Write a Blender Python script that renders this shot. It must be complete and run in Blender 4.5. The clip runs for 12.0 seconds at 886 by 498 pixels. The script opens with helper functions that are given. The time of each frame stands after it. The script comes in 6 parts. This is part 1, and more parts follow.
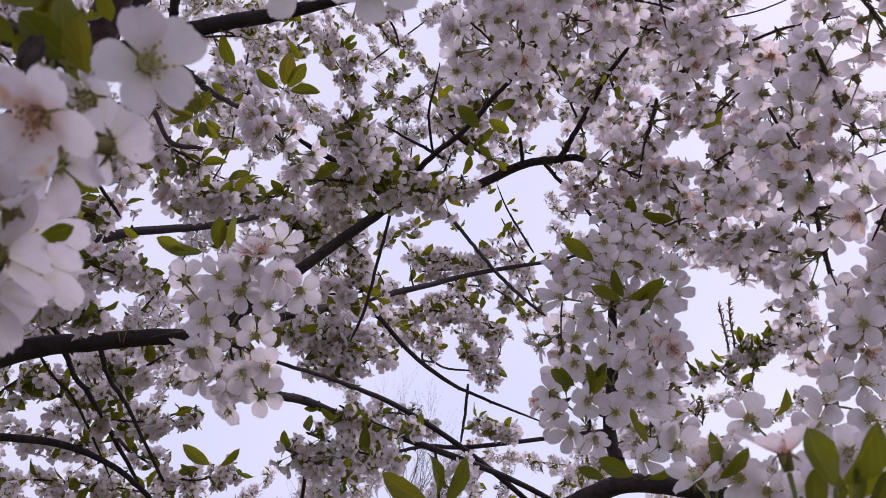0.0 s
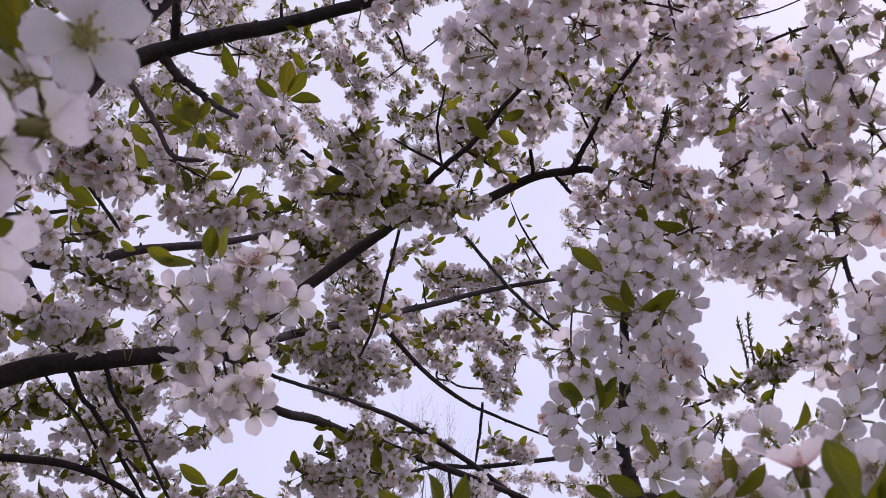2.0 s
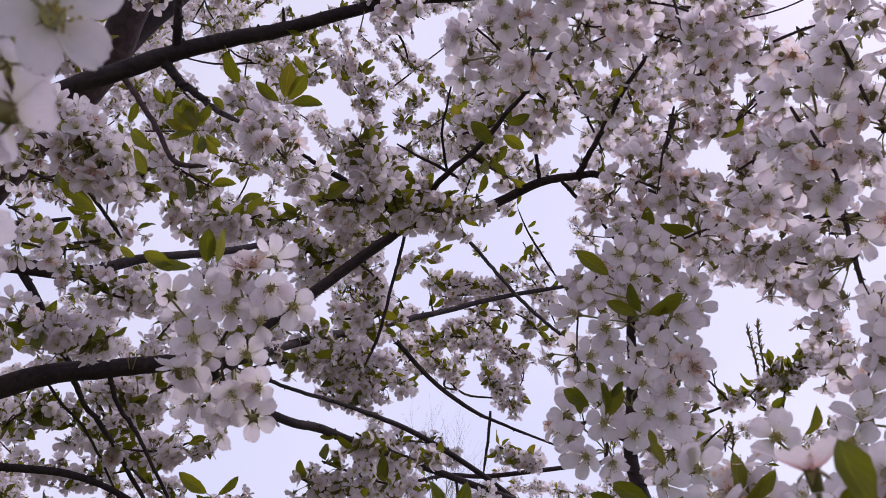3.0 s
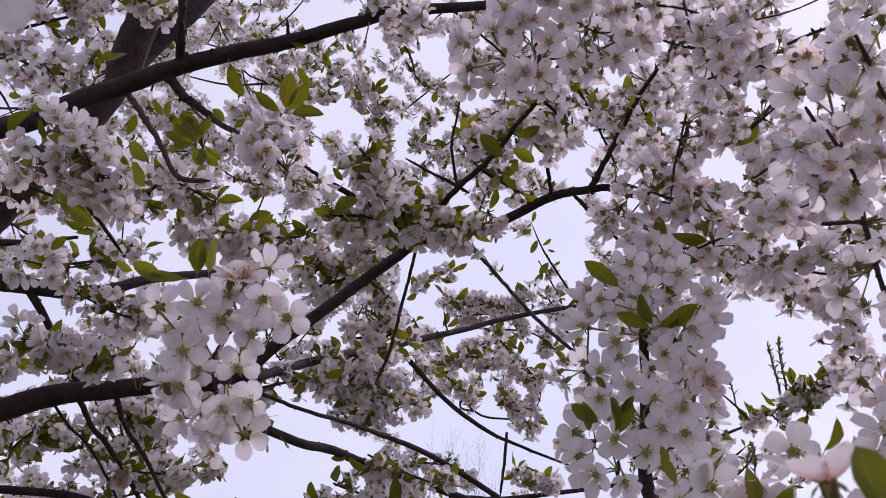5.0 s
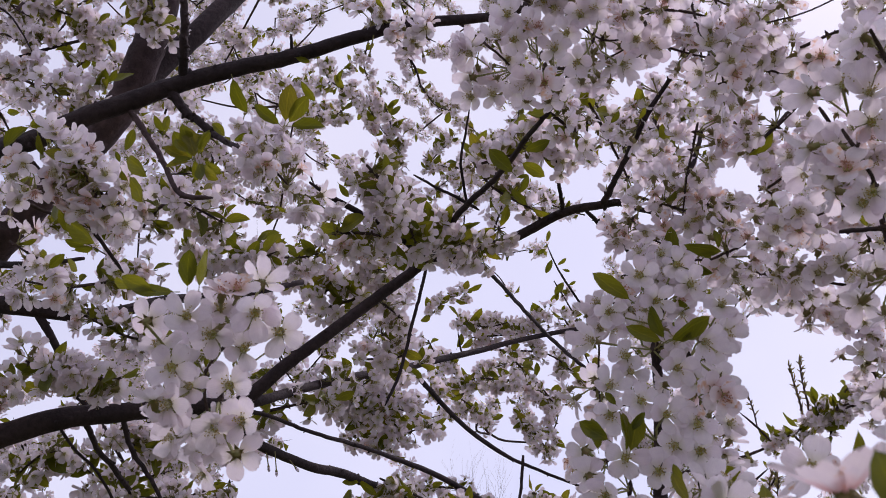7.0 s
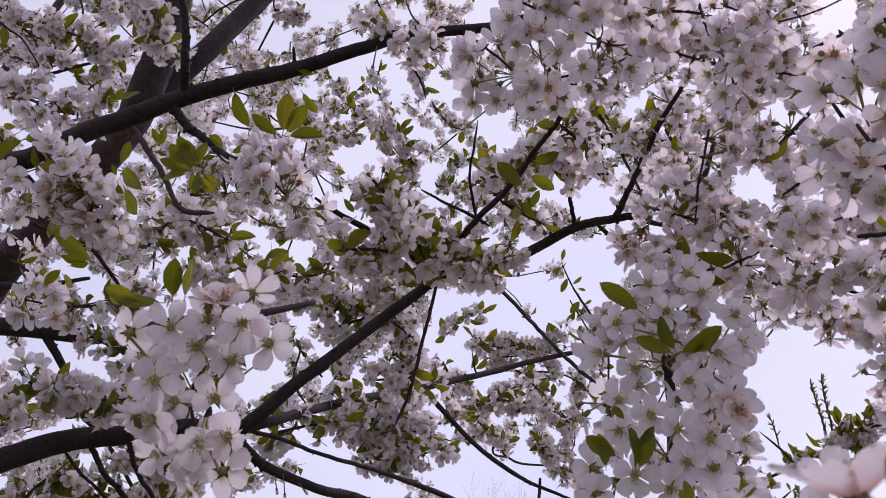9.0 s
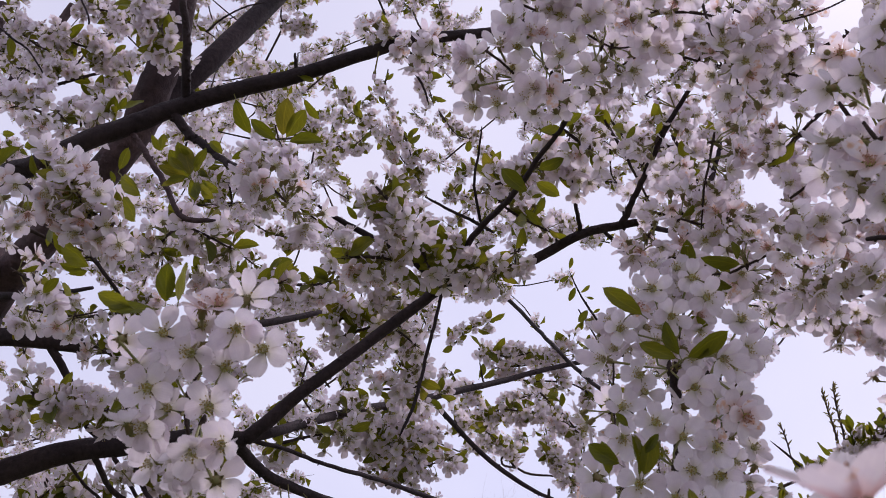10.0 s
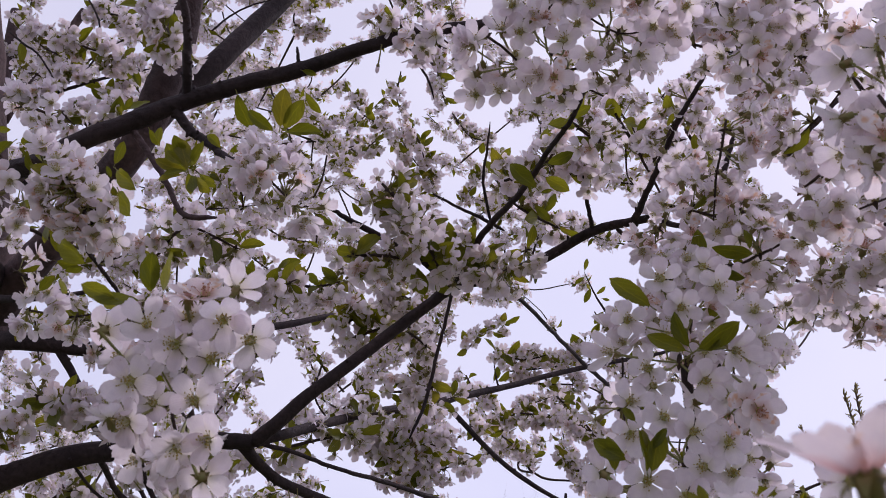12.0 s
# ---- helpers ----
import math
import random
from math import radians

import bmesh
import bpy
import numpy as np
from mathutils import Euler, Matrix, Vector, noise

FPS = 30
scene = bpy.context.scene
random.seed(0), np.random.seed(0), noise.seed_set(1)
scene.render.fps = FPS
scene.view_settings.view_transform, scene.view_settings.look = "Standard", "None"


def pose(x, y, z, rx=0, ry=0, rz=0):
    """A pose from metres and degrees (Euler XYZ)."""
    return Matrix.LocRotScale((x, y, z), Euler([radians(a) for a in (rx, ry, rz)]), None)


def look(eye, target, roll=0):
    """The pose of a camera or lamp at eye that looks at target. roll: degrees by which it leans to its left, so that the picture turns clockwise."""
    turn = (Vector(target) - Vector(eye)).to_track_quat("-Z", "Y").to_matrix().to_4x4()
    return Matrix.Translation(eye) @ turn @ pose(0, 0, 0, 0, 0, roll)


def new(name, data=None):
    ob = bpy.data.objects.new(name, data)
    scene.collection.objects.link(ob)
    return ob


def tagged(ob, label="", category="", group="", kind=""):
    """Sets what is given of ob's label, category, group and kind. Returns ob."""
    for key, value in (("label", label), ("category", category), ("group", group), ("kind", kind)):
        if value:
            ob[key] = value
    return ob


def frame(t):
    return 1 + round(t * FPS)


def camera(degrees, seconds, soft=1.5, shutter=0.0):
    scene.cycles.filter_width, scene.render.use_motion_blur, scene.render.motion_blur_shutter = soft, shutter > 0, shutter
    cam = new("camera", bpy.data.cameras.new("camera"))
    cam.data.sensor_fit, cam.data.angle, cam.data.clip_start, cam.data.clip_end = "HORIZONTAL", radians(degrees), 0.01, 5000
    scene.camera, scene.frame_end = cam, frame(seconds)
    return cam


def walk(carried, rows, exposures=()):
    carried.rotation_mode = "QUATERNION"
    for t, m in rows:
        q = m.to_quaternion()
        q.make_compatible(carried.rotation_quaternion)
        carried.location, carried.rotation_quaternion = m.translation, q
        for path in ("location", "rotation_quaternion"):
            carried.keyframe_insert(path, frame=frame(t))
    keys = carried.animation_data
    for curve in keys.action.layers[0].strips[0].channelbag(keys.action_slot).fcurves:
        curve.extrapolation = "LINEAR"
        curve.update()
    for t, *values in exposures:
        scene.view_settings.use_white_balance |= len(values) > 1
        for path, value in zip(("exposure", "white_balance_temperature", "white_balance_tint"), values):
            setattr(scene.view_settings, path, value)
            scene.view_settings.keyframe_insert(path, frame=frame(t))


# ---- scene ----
cam = camera(50.0, 12.0, soft=0.58)
PATH = [
    (0, (0.02, -0.163, 1.473), (0.009, 1.677, 2.256), 5.3),
    (0.5, (0.022, -0.158, 1.474), (0.001, 1.678, 2.266), 5.3),
    (1, (0.024, -0.152, 1.475), (-0.007, 1.68, 2.275), 5.3),
    (1.5, (0.027, -0.147, 1.475), (-0.014, 1.681, 2.284), 5.3),
    (2, (0.03, -0.141, 1.477), (-0.022, 1.683, 2.294), 5.4),
    (2.5, (0.032, -0.136, 1.477), (-0.03, 1.685, 2.303), 5.4),
    (3, (0.034, -0.13, 1.478), (-0.038, 1.686, 2.312), 5.4),
    (5, (0.044, -0.108, 1.481), (-0.072, 1.687, 2.354), 5.6),
    (5.5, (0.047, -0.103, 1.482), (-0.081, 1.687, 2.365), 5.6),
    (6, (0.049, -0.097, 1.483), (-0.09, 1.686, 2.377), 5.7),
    (6.5, (0.051, -0.092, 1.483), (-0.098, 1.685, 2.388), 5.7),
    (7, (0.053, -0.087, 1.484), (-0.105, 1.684, 2.399), 5.7),
    (9, (0.063, -0.064, 1.487), (-0.138, 1.681, 2.443), 5.9),
    (9.5, (0.065, -0.059, 1.488), (-0.146, 1.68, 2.453), 6.0),
    (10, (0.068, -0.054, 1.489), (-0.155, 1.679, 2.463), 6.0),
    (10.5, (0.07, -0.048, 1.49), (-0.163, 1.679, 2.471), 6.1),
    (11, (0.072, -0.043, 1.49), (-0.171, 1.683, 2.472), 6.1),
    (11.5, (0.075, -0.037, 1.491), (-0.179, 1.687, 2.473), 6.1),
    (12, (0.077, -0.032, 1.491), (-0.186, 1.69, 2.474), 6.2),
]
walk(cam, [(t, look(eye, target, roll)) for t, eye, target, roll in PATH], [(0.0, -0.17, 6110, 29.5), (2.8, -0.17, 6120, 29), (5.2, -0.16, 6150, 27.5), (12.0, -0.17, 6160, 28)])

# ---- light ----
cam.data.dof.use_dof = True
cam.data.dof.focus_distance = 1.3
cam.data.dof.aperture_fstop = 44.0
SUN_AZIMUTH, SUN_HEIGHT = radians(35), radians(52)
world = bpy.data.worlds.new("overcast_sky")
world.use_nodes = True
scene.world = world
wn, wl = world.node_tree.nodes, world.node_tree.links
wn.clear()
sky = wn.new("ShaderNodeTexSky")
sky.sky_type, sky.sun_disc = "NISHITA", False
sky.sun_elevation, sky.sun_rotation = SUN_HEIGHT, SUN_AZIMUTH
sky.air_density, sky.dust_density, sky.ozone_density = 1.0, 2.0, 1.5
sky_level = wn.new("ShaderNodeVectorMath")
sky_level.operation = "SCALE"
sky_level.inputs["Scale"].default_value = 0.11
cloud_coord = wn.new("ShaderNodeTexCoord")
cloud_noise = wn.new("ShaderNodeTexNoise")
cloud_noise.inputs["Scale"].default_value = 2.2
cloud_noise.inputs["Detail"].default_value = 4
cloud_ramp = wn.new("ShaderNodeValToRGB")
cloud_ramp.color_ramp.elements[0].position, cloud_ramp.color_ramp.elements[0].color = 0.3, (0.77, 0.815, 0.955, 1)
cloud_ramp.color_ramp.elements[1].position, cloud_ramp.color_ramp.elements[1].color = 0.7, (0.965, 0.985, 1.03, 1)
cloud_mix = wn.new("ShaderNodeMix")
cloud_mix.data_type = "RGBA"
cloud_mix.inputs["Factor"].default_value = 0.8
haze_dot = wn.new("ShaderNodeVectorMath")
haze_dot.operation = "DOT_PRODUCT"
haze_dot.inputs[1].default_value = (0.74, 0.50, -0.45)
haze_range = wn.new("ShaderNodeMapRange")
for socket, value in (("From Min", -0.3), ("From Max", 0.75), ("To Min", 0.99), ("To Max", 1.09)):
    haze_range.inputs[socket].default_value = value
haze_level = wn.new("ShaderNodeVectorMath")
haze_level.operation = "SCALE"
background = wn.new("ShaderNodeBackground")
background.inputs["Strength"].default_value = 1.0
world_out = wn.new("ShaderNodeOutputWorld")
wl.new(cloud_coord.outputs["Generated"], cloud_noise.inputs["Vector"])
wl.new(cloud_noise.outputs["Fac"], cloud_ramp.inputs["Fac"])
wl.new(sky.outputs["Color"], sky_level.inputs[0])
wl.new(sky_level.outputs["Vector"], cloud_mix.inputs[6])
wl.new(cloud_ramp.outputs["Color"], cloud_mix.inputs[7])
wl.new(cloud_coord.outputs["Generated"], haze_dot.inputs[0])
wl.new(haze_dot.outputs["Value"], haze_range.inputs["Value"])
wl.new(cloud_mix.outputs[2], haze_level.inputs[0])
wl.new(haze_range.outputs["Result"], haze_level.inputs["Scale"])
wl.new(haze_level.outputs["Vector"], background.inputs["Color"])
wl.new(background.outputs["Background"], world_out.inputs["Surface"])

sun_data = bpy.data.lights.new("sun", "SUN")
sun_data.energy, sun_data.angle, sun_data.color = 2.4, radians(13), (1.0, 0.95, 0.9)
sun = new("sun", sun_data)
sun.matrix_world = look((0, 0, 8), (-math.sin(SUN_AZIMUTH), -math.cos(SUN_AZIMUTH), 8 - math.tan(SUN_HEIGHT)))

# ---- materials ----


def material(name):
    m = bpy.data.materials.new(name)
    m.use_nodes = True
    m.node_tree.nodes.clear()
    return m, m.node_tree.nodes, m.node_tree.links


def ramp_node(nodes, stops):
    r = nodes.new("ShaderNodeValToRGB")
    while len(r.color_ramp.elements) < len(stops):
        r.color_ramp.elements.new(0.5)
    for e, (p, c) in zip(r.color_ramp.elements, stops):
        e.position, e.color = p, (*c, 1)
    return r


def noise_node(nodes, links, vector, scale, detail=3.0, rough=0.55):
    n = nodes.new("ShaderNodeTexNoise")
    n.inputs["Scale"].default_value, n.inputs["Detail"].default_value = scale, detail
    n.inputs["Roughness"].default_value = rough
    links.new(vector, n.inputs["Vector"])
    return n


def mix_colour(nodes, links, fac, a, b, blend="MIX"):
    n = nodes.new("ShaderNodeMix")
    n.data_type, n.blend_type = "RGBA", blend
    for socket, v in ((n.inputs[0], fac), (n.inputs[6], a), (n.inputs[7], b)):
        if isinstance(v, (int, float)):
            socket.default_value = v
        elif isinstance(v, tuple):
            socket.default_value = (*v, 1)
        else:
            links.new(v, socket)
    return n.outputs[2]


def bump_node(nodes, links, height, strength, distance):
    b = nodes.new("ShaderNodeBump")
    b.inputs["Strength"].default_value, b.inputs["Distance"].default_value = strength, distance
    links.new(height, b.inputs["Height"])
    return b.outputs["Normal"]


def thin_sheet(nodes, links, colour, through_colour, share, rough, normal):
    """A thin living sheet: glossy-diffuse on top, part of the light passing through."""
    p = nodes.new("ShaderNodeBsdfPrincipled")
    p.inputs["Roughness"].default_value = rough
    p.inputs["Specular IOR Level"].default_value = 0.3
    tr = nodes.new("ShaderNodeBsdfTranslucent")
    mx = nodes.new("ShaderNodeMixShader")
    out = nodes.new("ShaderNodeOutputMaterial")
    mx.inputs[0].default_value = share
    links.new(colour, p.inputs["Base Color"])
    links.new(through_colour, tr.inputs["Color"])
    for s in (p, tr):
        links.new(normal, s.inputs["Normal"])
    links.new(p.outputs[0], mx.inputs[1])
    links.new(tr.outputs[0], mx.inputs[2])
    links.new(mx.outputs[0], out.inputs["Surface"])


def petal_material(name, heart, blade, wilting=0.0):
    m, n, l = material(name)
    uv = n.new("ShaderNodeUVMap")
    sep = n.new("ShaderNodeSeparateXYZ")
    l.new(uv.outputs[0], sep.inputs[0])
    along = ramp_node(n, [(0.0, heart), (0.22, tuple(0.5 * a + 0.5 * b for a, b in zip(heart, blade))), (0.5, blade), (1.0, blade)])
    l.new(sep.outputs["Y"], along.inputs["Fac"])
    tc = n.new("ShaderNodeTexCoord")
    geo = n.new("ShaderNodeNewGeometry")
    tint = ramp_node(n, [(0.0, (0.94, 0.89, 0.92)), (0.4, (1, 0.99, 1)), (0.85, (1, 1, 1)), (1.0, (0.98, 0.92, 0.9))])
    l.new(geo.outputs["Random Per Island"], tint.inputs["Fac"])
    veins = n.new("ShaderNodeTexWave")
    veins.inputs["Scale"].default_value, veins.inputs["Distortion"].default_value = 2.6, 3.0
    veins.inputs["Detail"].default_value = 3.0
    l.new(uv.outputs[0], veins.inputs["Vector"])
    vein_tint = ramp_node(n, [(0.0, (0.97, 0.955, 0.97)), (0.5, (1, 1, 1))])
    l.new(veins.outputs["Fac"], vein_tint.inputs["Fac"])
    c = mix_colour(n, l, 1.0, along.outputs[0], tint.outputs[0], "MULTIPLY")
    c = mix_colour(n, l, 0.6, c, vein_tint.outputs[0], "MULTIPLY")
    specks = n.new("ShaderNodeTexVoronoi")
    specks.inputs["Scale"].default_value = 330
    l.new(tc.outputs["Object"], specks.inputs["Vector"])
    speck_tint = ramp_node(n, [(0.0, (0.45, 0.32, 0.28)), (0.07, (0.55, 0.42, 0.38)), (0.11, (1, 1, 1))])
    l.new(specks.outputs["Distance"], speck_tint.inputs["Fac"])
    patchy = noise_node(n, l, tc.outputs["Object"], 120, 2)
    where = ramp_node(n, [(0.55, (0, 0, 0)), (0.6, (1, 1, 1))])
    l.new(patchy.outputs["Fac"], where.inputs["Fac"])
    c = mix_colour(n, l, where.outputs[0], c, mix_colour(n, l, 1.0, c, speck_tint.outputs[0], "MULTIPLY"))
    blotch = noise_node(n, l, tc.outputs["Object"], 260, 3)
    blotch_tint = ramp_node(n, [(0.3, (0.93, 0.92, 0.95)), (0.65, (1, 1, 1))])
    l.new(blotch.outputs["Fac"], blotch_tint.inputs["Fac"])
    c = mix_colour(n, l, 1.0, c, blotch_tint.outputs[0], "MULTIPLY")
    if wilting:
        brown = noise_node(n, l, tc.outputs["Object"], 75, 3)
        brown_tint = ramp_node(n, [(0.61, (1, 1, 1)), (0.66, (0.92, 0.66, 0.42)), (0.76, (0.8, 0.48, 0.26))])
        l.new(brown.outputs["Fac"], brown_tint.inputs["Fac"])
        c = mix_colour(n, l, wilting, c, brown_tint.outputs[0], "MULTIPLY")
    nrm = bump_node(n, l, veins.outputs["Fac"], 0.1, 0.0003)
    warm = mix_colour(n, l, 1.0, c, (0.98, 0.955, 0.965), "MULTIPLY")
    thin_sheet(n, l, c, warm, 0.62, 0.55, nrm)
    return m


def leaf_material():
    m, n, l = material("young_leaf")
    uv = n.new("ShaderNodeUVMap")
    tc = n.new("ShaderNodeTexCoord")
    geo = n.new("ShaderNodeNewGeometry")
    info = n.new("ShaderNodeObjectInfo")
    add = n.new("ShaderNodeMath")
    add.operation = "ADD"
    l.new(geo.outputs["Random Per Island"], add.inputs[0])
    l.new(info.outputs["Random"], add.inputs[1])
    frac = n.new("ShaderNodeMath")
    frac.operation = "FRACT"
    l.new(add.outputs[0], frac.inputs[0])
    hue = ramp_node(n, [(0.0, (0.080, 0.094, 0.009)), (0.5, (0.118, 0.132, 0.013)), (0.85, (0.143, 0.153, 0.017)), (1.0, (0.158, 0.144, 0.024))])
    l.new(frac.outputs[0], hue.inputs["Fac"])
    veins = n.new("ShaderNodeTexWave")
    veins.bands_direction = "DIAGONAL"
    veins.inputs["Scale"].default_value, veins.inputs["Distortion"].default_value = 2.6, 2.5
    l.new(uv.outputs[0], veins.inputs["Vector"])
    vt = ramp_node(n, [(0.0, (1.12, 1.12, 1.08)), (0.15, (1, 1, 1)), (1.0, (0.97, 0.98, 0.95))])
    l.new(veins.outputs["Fac"], vt.inputs["Fac"])
    mottle = noise_node(n, l, tc.outputs["Object"], 90, 4)
    mt = ramp_node(n, [(0.3, (0.8, 0.82, 0.75)), (0.7, (1.1, 1.05, 1.0))])
    l.new(mottle.outputs["Fac"], mt.inputs["Fac"])
    c = mix_colour(n, l, 1.0, hue.outputs[0], vt.outputs[0], "MULTIPLY")
    c = mix_colour(n, l, 1.0, c, mt.outputs[0], "MULTIPLY")
    split = n.new("ShaderNodeSeparateXYZ")
    l.new(uv.outputs[0], split.inputs[0])
    rib = ramp_node(n, [(0.455, (1, 1, 1)), (0.485, (1.35, 1.32, 1.2)), (0.515, (1.35, 1.32, 1.2)), (0.545, (1, 1, 1))])
    l.new(split.outputs["X"], rib.inputs["Fac"])
    c = mix_colour(n, l, 1.0, c, rib.outputs[0], "MULTIPLY")
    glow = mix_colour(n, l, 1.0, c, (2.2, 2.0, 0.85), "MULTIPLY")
    nrm = bump_node(n, l, veins.outputs["Fac"], 0.12, 0.0005)
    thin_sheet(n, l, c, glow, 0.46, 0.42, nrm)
    return m


def bark_material(name, dark, light, scale):
    m, n, l = material(name)
    tc = n.new("ShaderNodeTexCoord")
    big = noise_node(n, l, tc.outputs["Object"], 14 * scale, 4)
    fine = noise_node(n, l, tc.outputs["Object"], 160 * scale, 5, 0.65)
    rings = n.new("ShaderNodeTexVoronoi")
    rings.inputs["Scale"].default_value = 55 * scale
    l.new(tc.outputs["Object"], rings.inputs["Vector"])
    c = ramp_node(n, [(0.3, dark), (0.75, light)])
    l.new(big.outputs["Fac"], c.inputs["Fac"])
    g = ramp_node(n, [(0.3, (0.6, 0.6, 0.6)), (0.7, (1.3, 1.28, 1.25))])
    l.new(fine.outputs["Fac"], g.inputs["Fac"])
    spots = ramp_node(n, [(0.0, (1.7, 1.6, 1.5)), (0.16, (1, 1, 1))])
    l.new(rings.outputs["Distance"], spots.inputs["Fac"])
    col = mix_colour(n, l, 1.0, c.outputs[0], g.outputs[0], "MULTIPLY")
    col = mix_colour(n, l, 0.6, col, spots.outputs[0], "MULTIPLY")
    h = n.new("ShaderNodeMath")
    h.operation = "ADD"
    l.new(fine.outputs["Fac"], h.inputs[0])
    l.new(big.outputs["Fac"], h.inputs[1])
    p = n.new("ShaderNodeBsdfPrincipled")
    p.inputs["Roughness"].default_value = 0.8
    p.inputs["Specular IOR Level"].default_value = 0.25
    out = n.new("ShaderNodeOutputMaterial")
    l.new(col, p.inputs["Base Color"])
    l.new(bump_node(n, l, h.outputs[0], 0.8, 0.004 / scale), p.inputs["Normal"])
    l.new(p.outputs[0], out.inputs["Surface"])
    return m


def plain_material(name, a, b, scale, rough=0.6):
    m, n, l = material(name)
    tc = n.new("ShaderNodeTexCoord")
    nz = noise_node(n, l, tc.outputs["Object"], scale, 4)
    c = ramp_node(n, [(0.3, a), (0.7, b)])
    l.new(nz.outputs["Fac"], c.inputs["Fac"])
    p = n.new("ShaderNodeBsdfPrincipled")
    p.inputs["Roughness"].default_value = rough
    out = n.new("ShaderNodeOutputMaterial")
    l.new(c.outputs[0], p.inputs["Base Color"])
    l.new(bump_node(n, l, nz.outputs["Fac"], 0.4, 0.3 / scale), p.inputs["Normal"])
    l.new(p.outputs[0], out.inputs["Surface"])
    return m


PETAL = petal_material("white_petal", (0.80, 0.78, 0.62), (0.93, 0.88, 0.91))
PETAL_OLD = petal_material("ageing_petal", (0.78, 0.54, 0.42), (0.95, 0.89, 0.90), 0.9)
PETAL_PINK = petal_material("pink_flushed_petal", (0.86, 0.47, 0.42), (0.95, 0.86, 0.87), 1.0)
STAMEN_OLD = plain_material("old_filament", (0.70, 0.40, 0.34), (0.75, 0.5, 0.42), 300)
STAMEN = plain_material("filament", (0.62, 0.58, 0.38), (0.72, 0.66, 0.5), 300)
ANTHER = plain_material("anther", (0.30, 0.22, 0.04), (0.50, 0.36, 0.07), 500)
ANTHER_OLD = plain_material("old_anther", (0.40, 0.16, 0.07), (0.5, 0.24, 0.12), 500)
CALYX = plain_material("calyx", (0.17, 0.18, 0.04), (0.25, 0.17, 0.07), 300)
BUD_SCALE = plain_material("bursting_bud", (0.10, 0.055, 0.028), (0.17, 0.11, 0.045), 300)
BUD_LEAF = plain_material("unfolding_leaf", (0.24, 0.18, 0.045), (0.34, 0.28, 0.08), 200)
HEART = plain_material("flower_heart", (0.42, 0.42, 0.11), (0.55, 0.50, 0.18), 400)
STALK = plain_material("flower_stalk", (0.20, 0.22, 0.06), (0.27, 0.24, 0.08), 120)
LEAF = leaf_material()
BARK = bark_material("cherry_bark", (0.023, 0.016, 0.018), (0.060, 0.041, 0.043), 1.0)
BARK_OLD = bark_material("old_cherry_bark", (0.050, 0.032, 0.035), (0.120, 0.078, 0.079), 0.6)
TWIG = bark_material("twig_bark", (0.034, 0.022, 0.019), (0.085, 0.058, 0.048), 2.0)
BARE = bark_material("bare_tree_bark", (0.16, 0.13, 0.13), (0.24, 0.20, 0.20), 0.05)
GRASS = plain_material("grassy_ground", (0.045, 0.06, 0.018), (0.10, 0.09, 0.045), 3.0, 0.9)

FLOWER_MATS = [PETAL, STAMEN, ANTHER, CALYX, STALK, LEAF, TWIG, HEART]
OLD_MATS = [PETAL_OLD, STAMEN_OLD, ANTHER_OLD, CALYX, STALK, LEAF, TWIG, HEART]

# ---- building blocks ----


class Soup:
    """Vertices, faces, material numbers and face-corner coordinates, joined piece by piece into one mesh."""

    def __init__(self):
        self.v, self.f, self.m, self.uv, self.n = [], [], [], [], 0

    def add(self, verts, faces, mat, uvs=None):
        verts = np.asarray(verts, float)
        self.v.append(verts)
        for f in faces:
            self.f.append([i + self.n for i in f])
            self.m.append(mat)
            self.uv.extend([uvs[i] for i in f] if uvs is not None else [(0.5, 0.5)] * len(f))
        self.n += len(verts)

    def arrays(self):
        return np.concatenate(self.v), self.f, self.m, self.uv

    def merge(self, arrays, matrix):
        v, f, m, uv = arrays
        mat = np.array(matrix)
        self.v.append(v @ mat[:3, :3].T + mat[:3, 3])
        self.f.extend([i + self.n for i in face] for face in f)
        self.m.extend(m)
        self.uv.extend(uv)
        self.n += len(v)

    def mesh(self, name, mats, smooth=True):
        me = bpy.data.meshes.new(name)
        me.from_pydata(np.concatenate(self.v).tolist(), [], self.f)
        for mt in mats:
            me.materials.append(mt)
        me.polygons.foreach_set("material_index", self.m)
        me.polygons.foreach_set("use_smooth", [smooth] * len(self.f))
        layer = me.uv_layers.new(name="UVMap")
        layer.data.foreach_set("uv", np.asarray(self.uv, np.float32).ravel())
        me.update()
        return me


def facing(z, spin=0.0, at=(0, 0, 0), size=1.0):
    """A pose whose z axis points along z, turned round it by spin."""
    q = Vector(z).to_track_quat("Z", "Y")
    return Matrix.Translation(at) @ (q.to_matrix().to_4x4() @ Matrix.Rotation(spin, 4, "Z")) @ Matrix.Scale(size, 4)


def stick(soup, a, b, ra, rb, mat, sides=3):
    a, b = Vector(a), Vector(b)
    q = (b - a).to_track_quat("Z", "Y").to_matrix()
    ring = [q @ Vector((math.cos(6.2832 * i / sides), math.sin(6.2832 * i / sides), 0)) for i in range(sides)]
    verts = [a + r * ra for r in ring] + [b + r * rb for r in ring]
    soup.add([tuple(v) for v in verts], [(i, (i + 1) % sides, sides + (i + 1) % sides, sides + i) for i in range(sides)], mat)


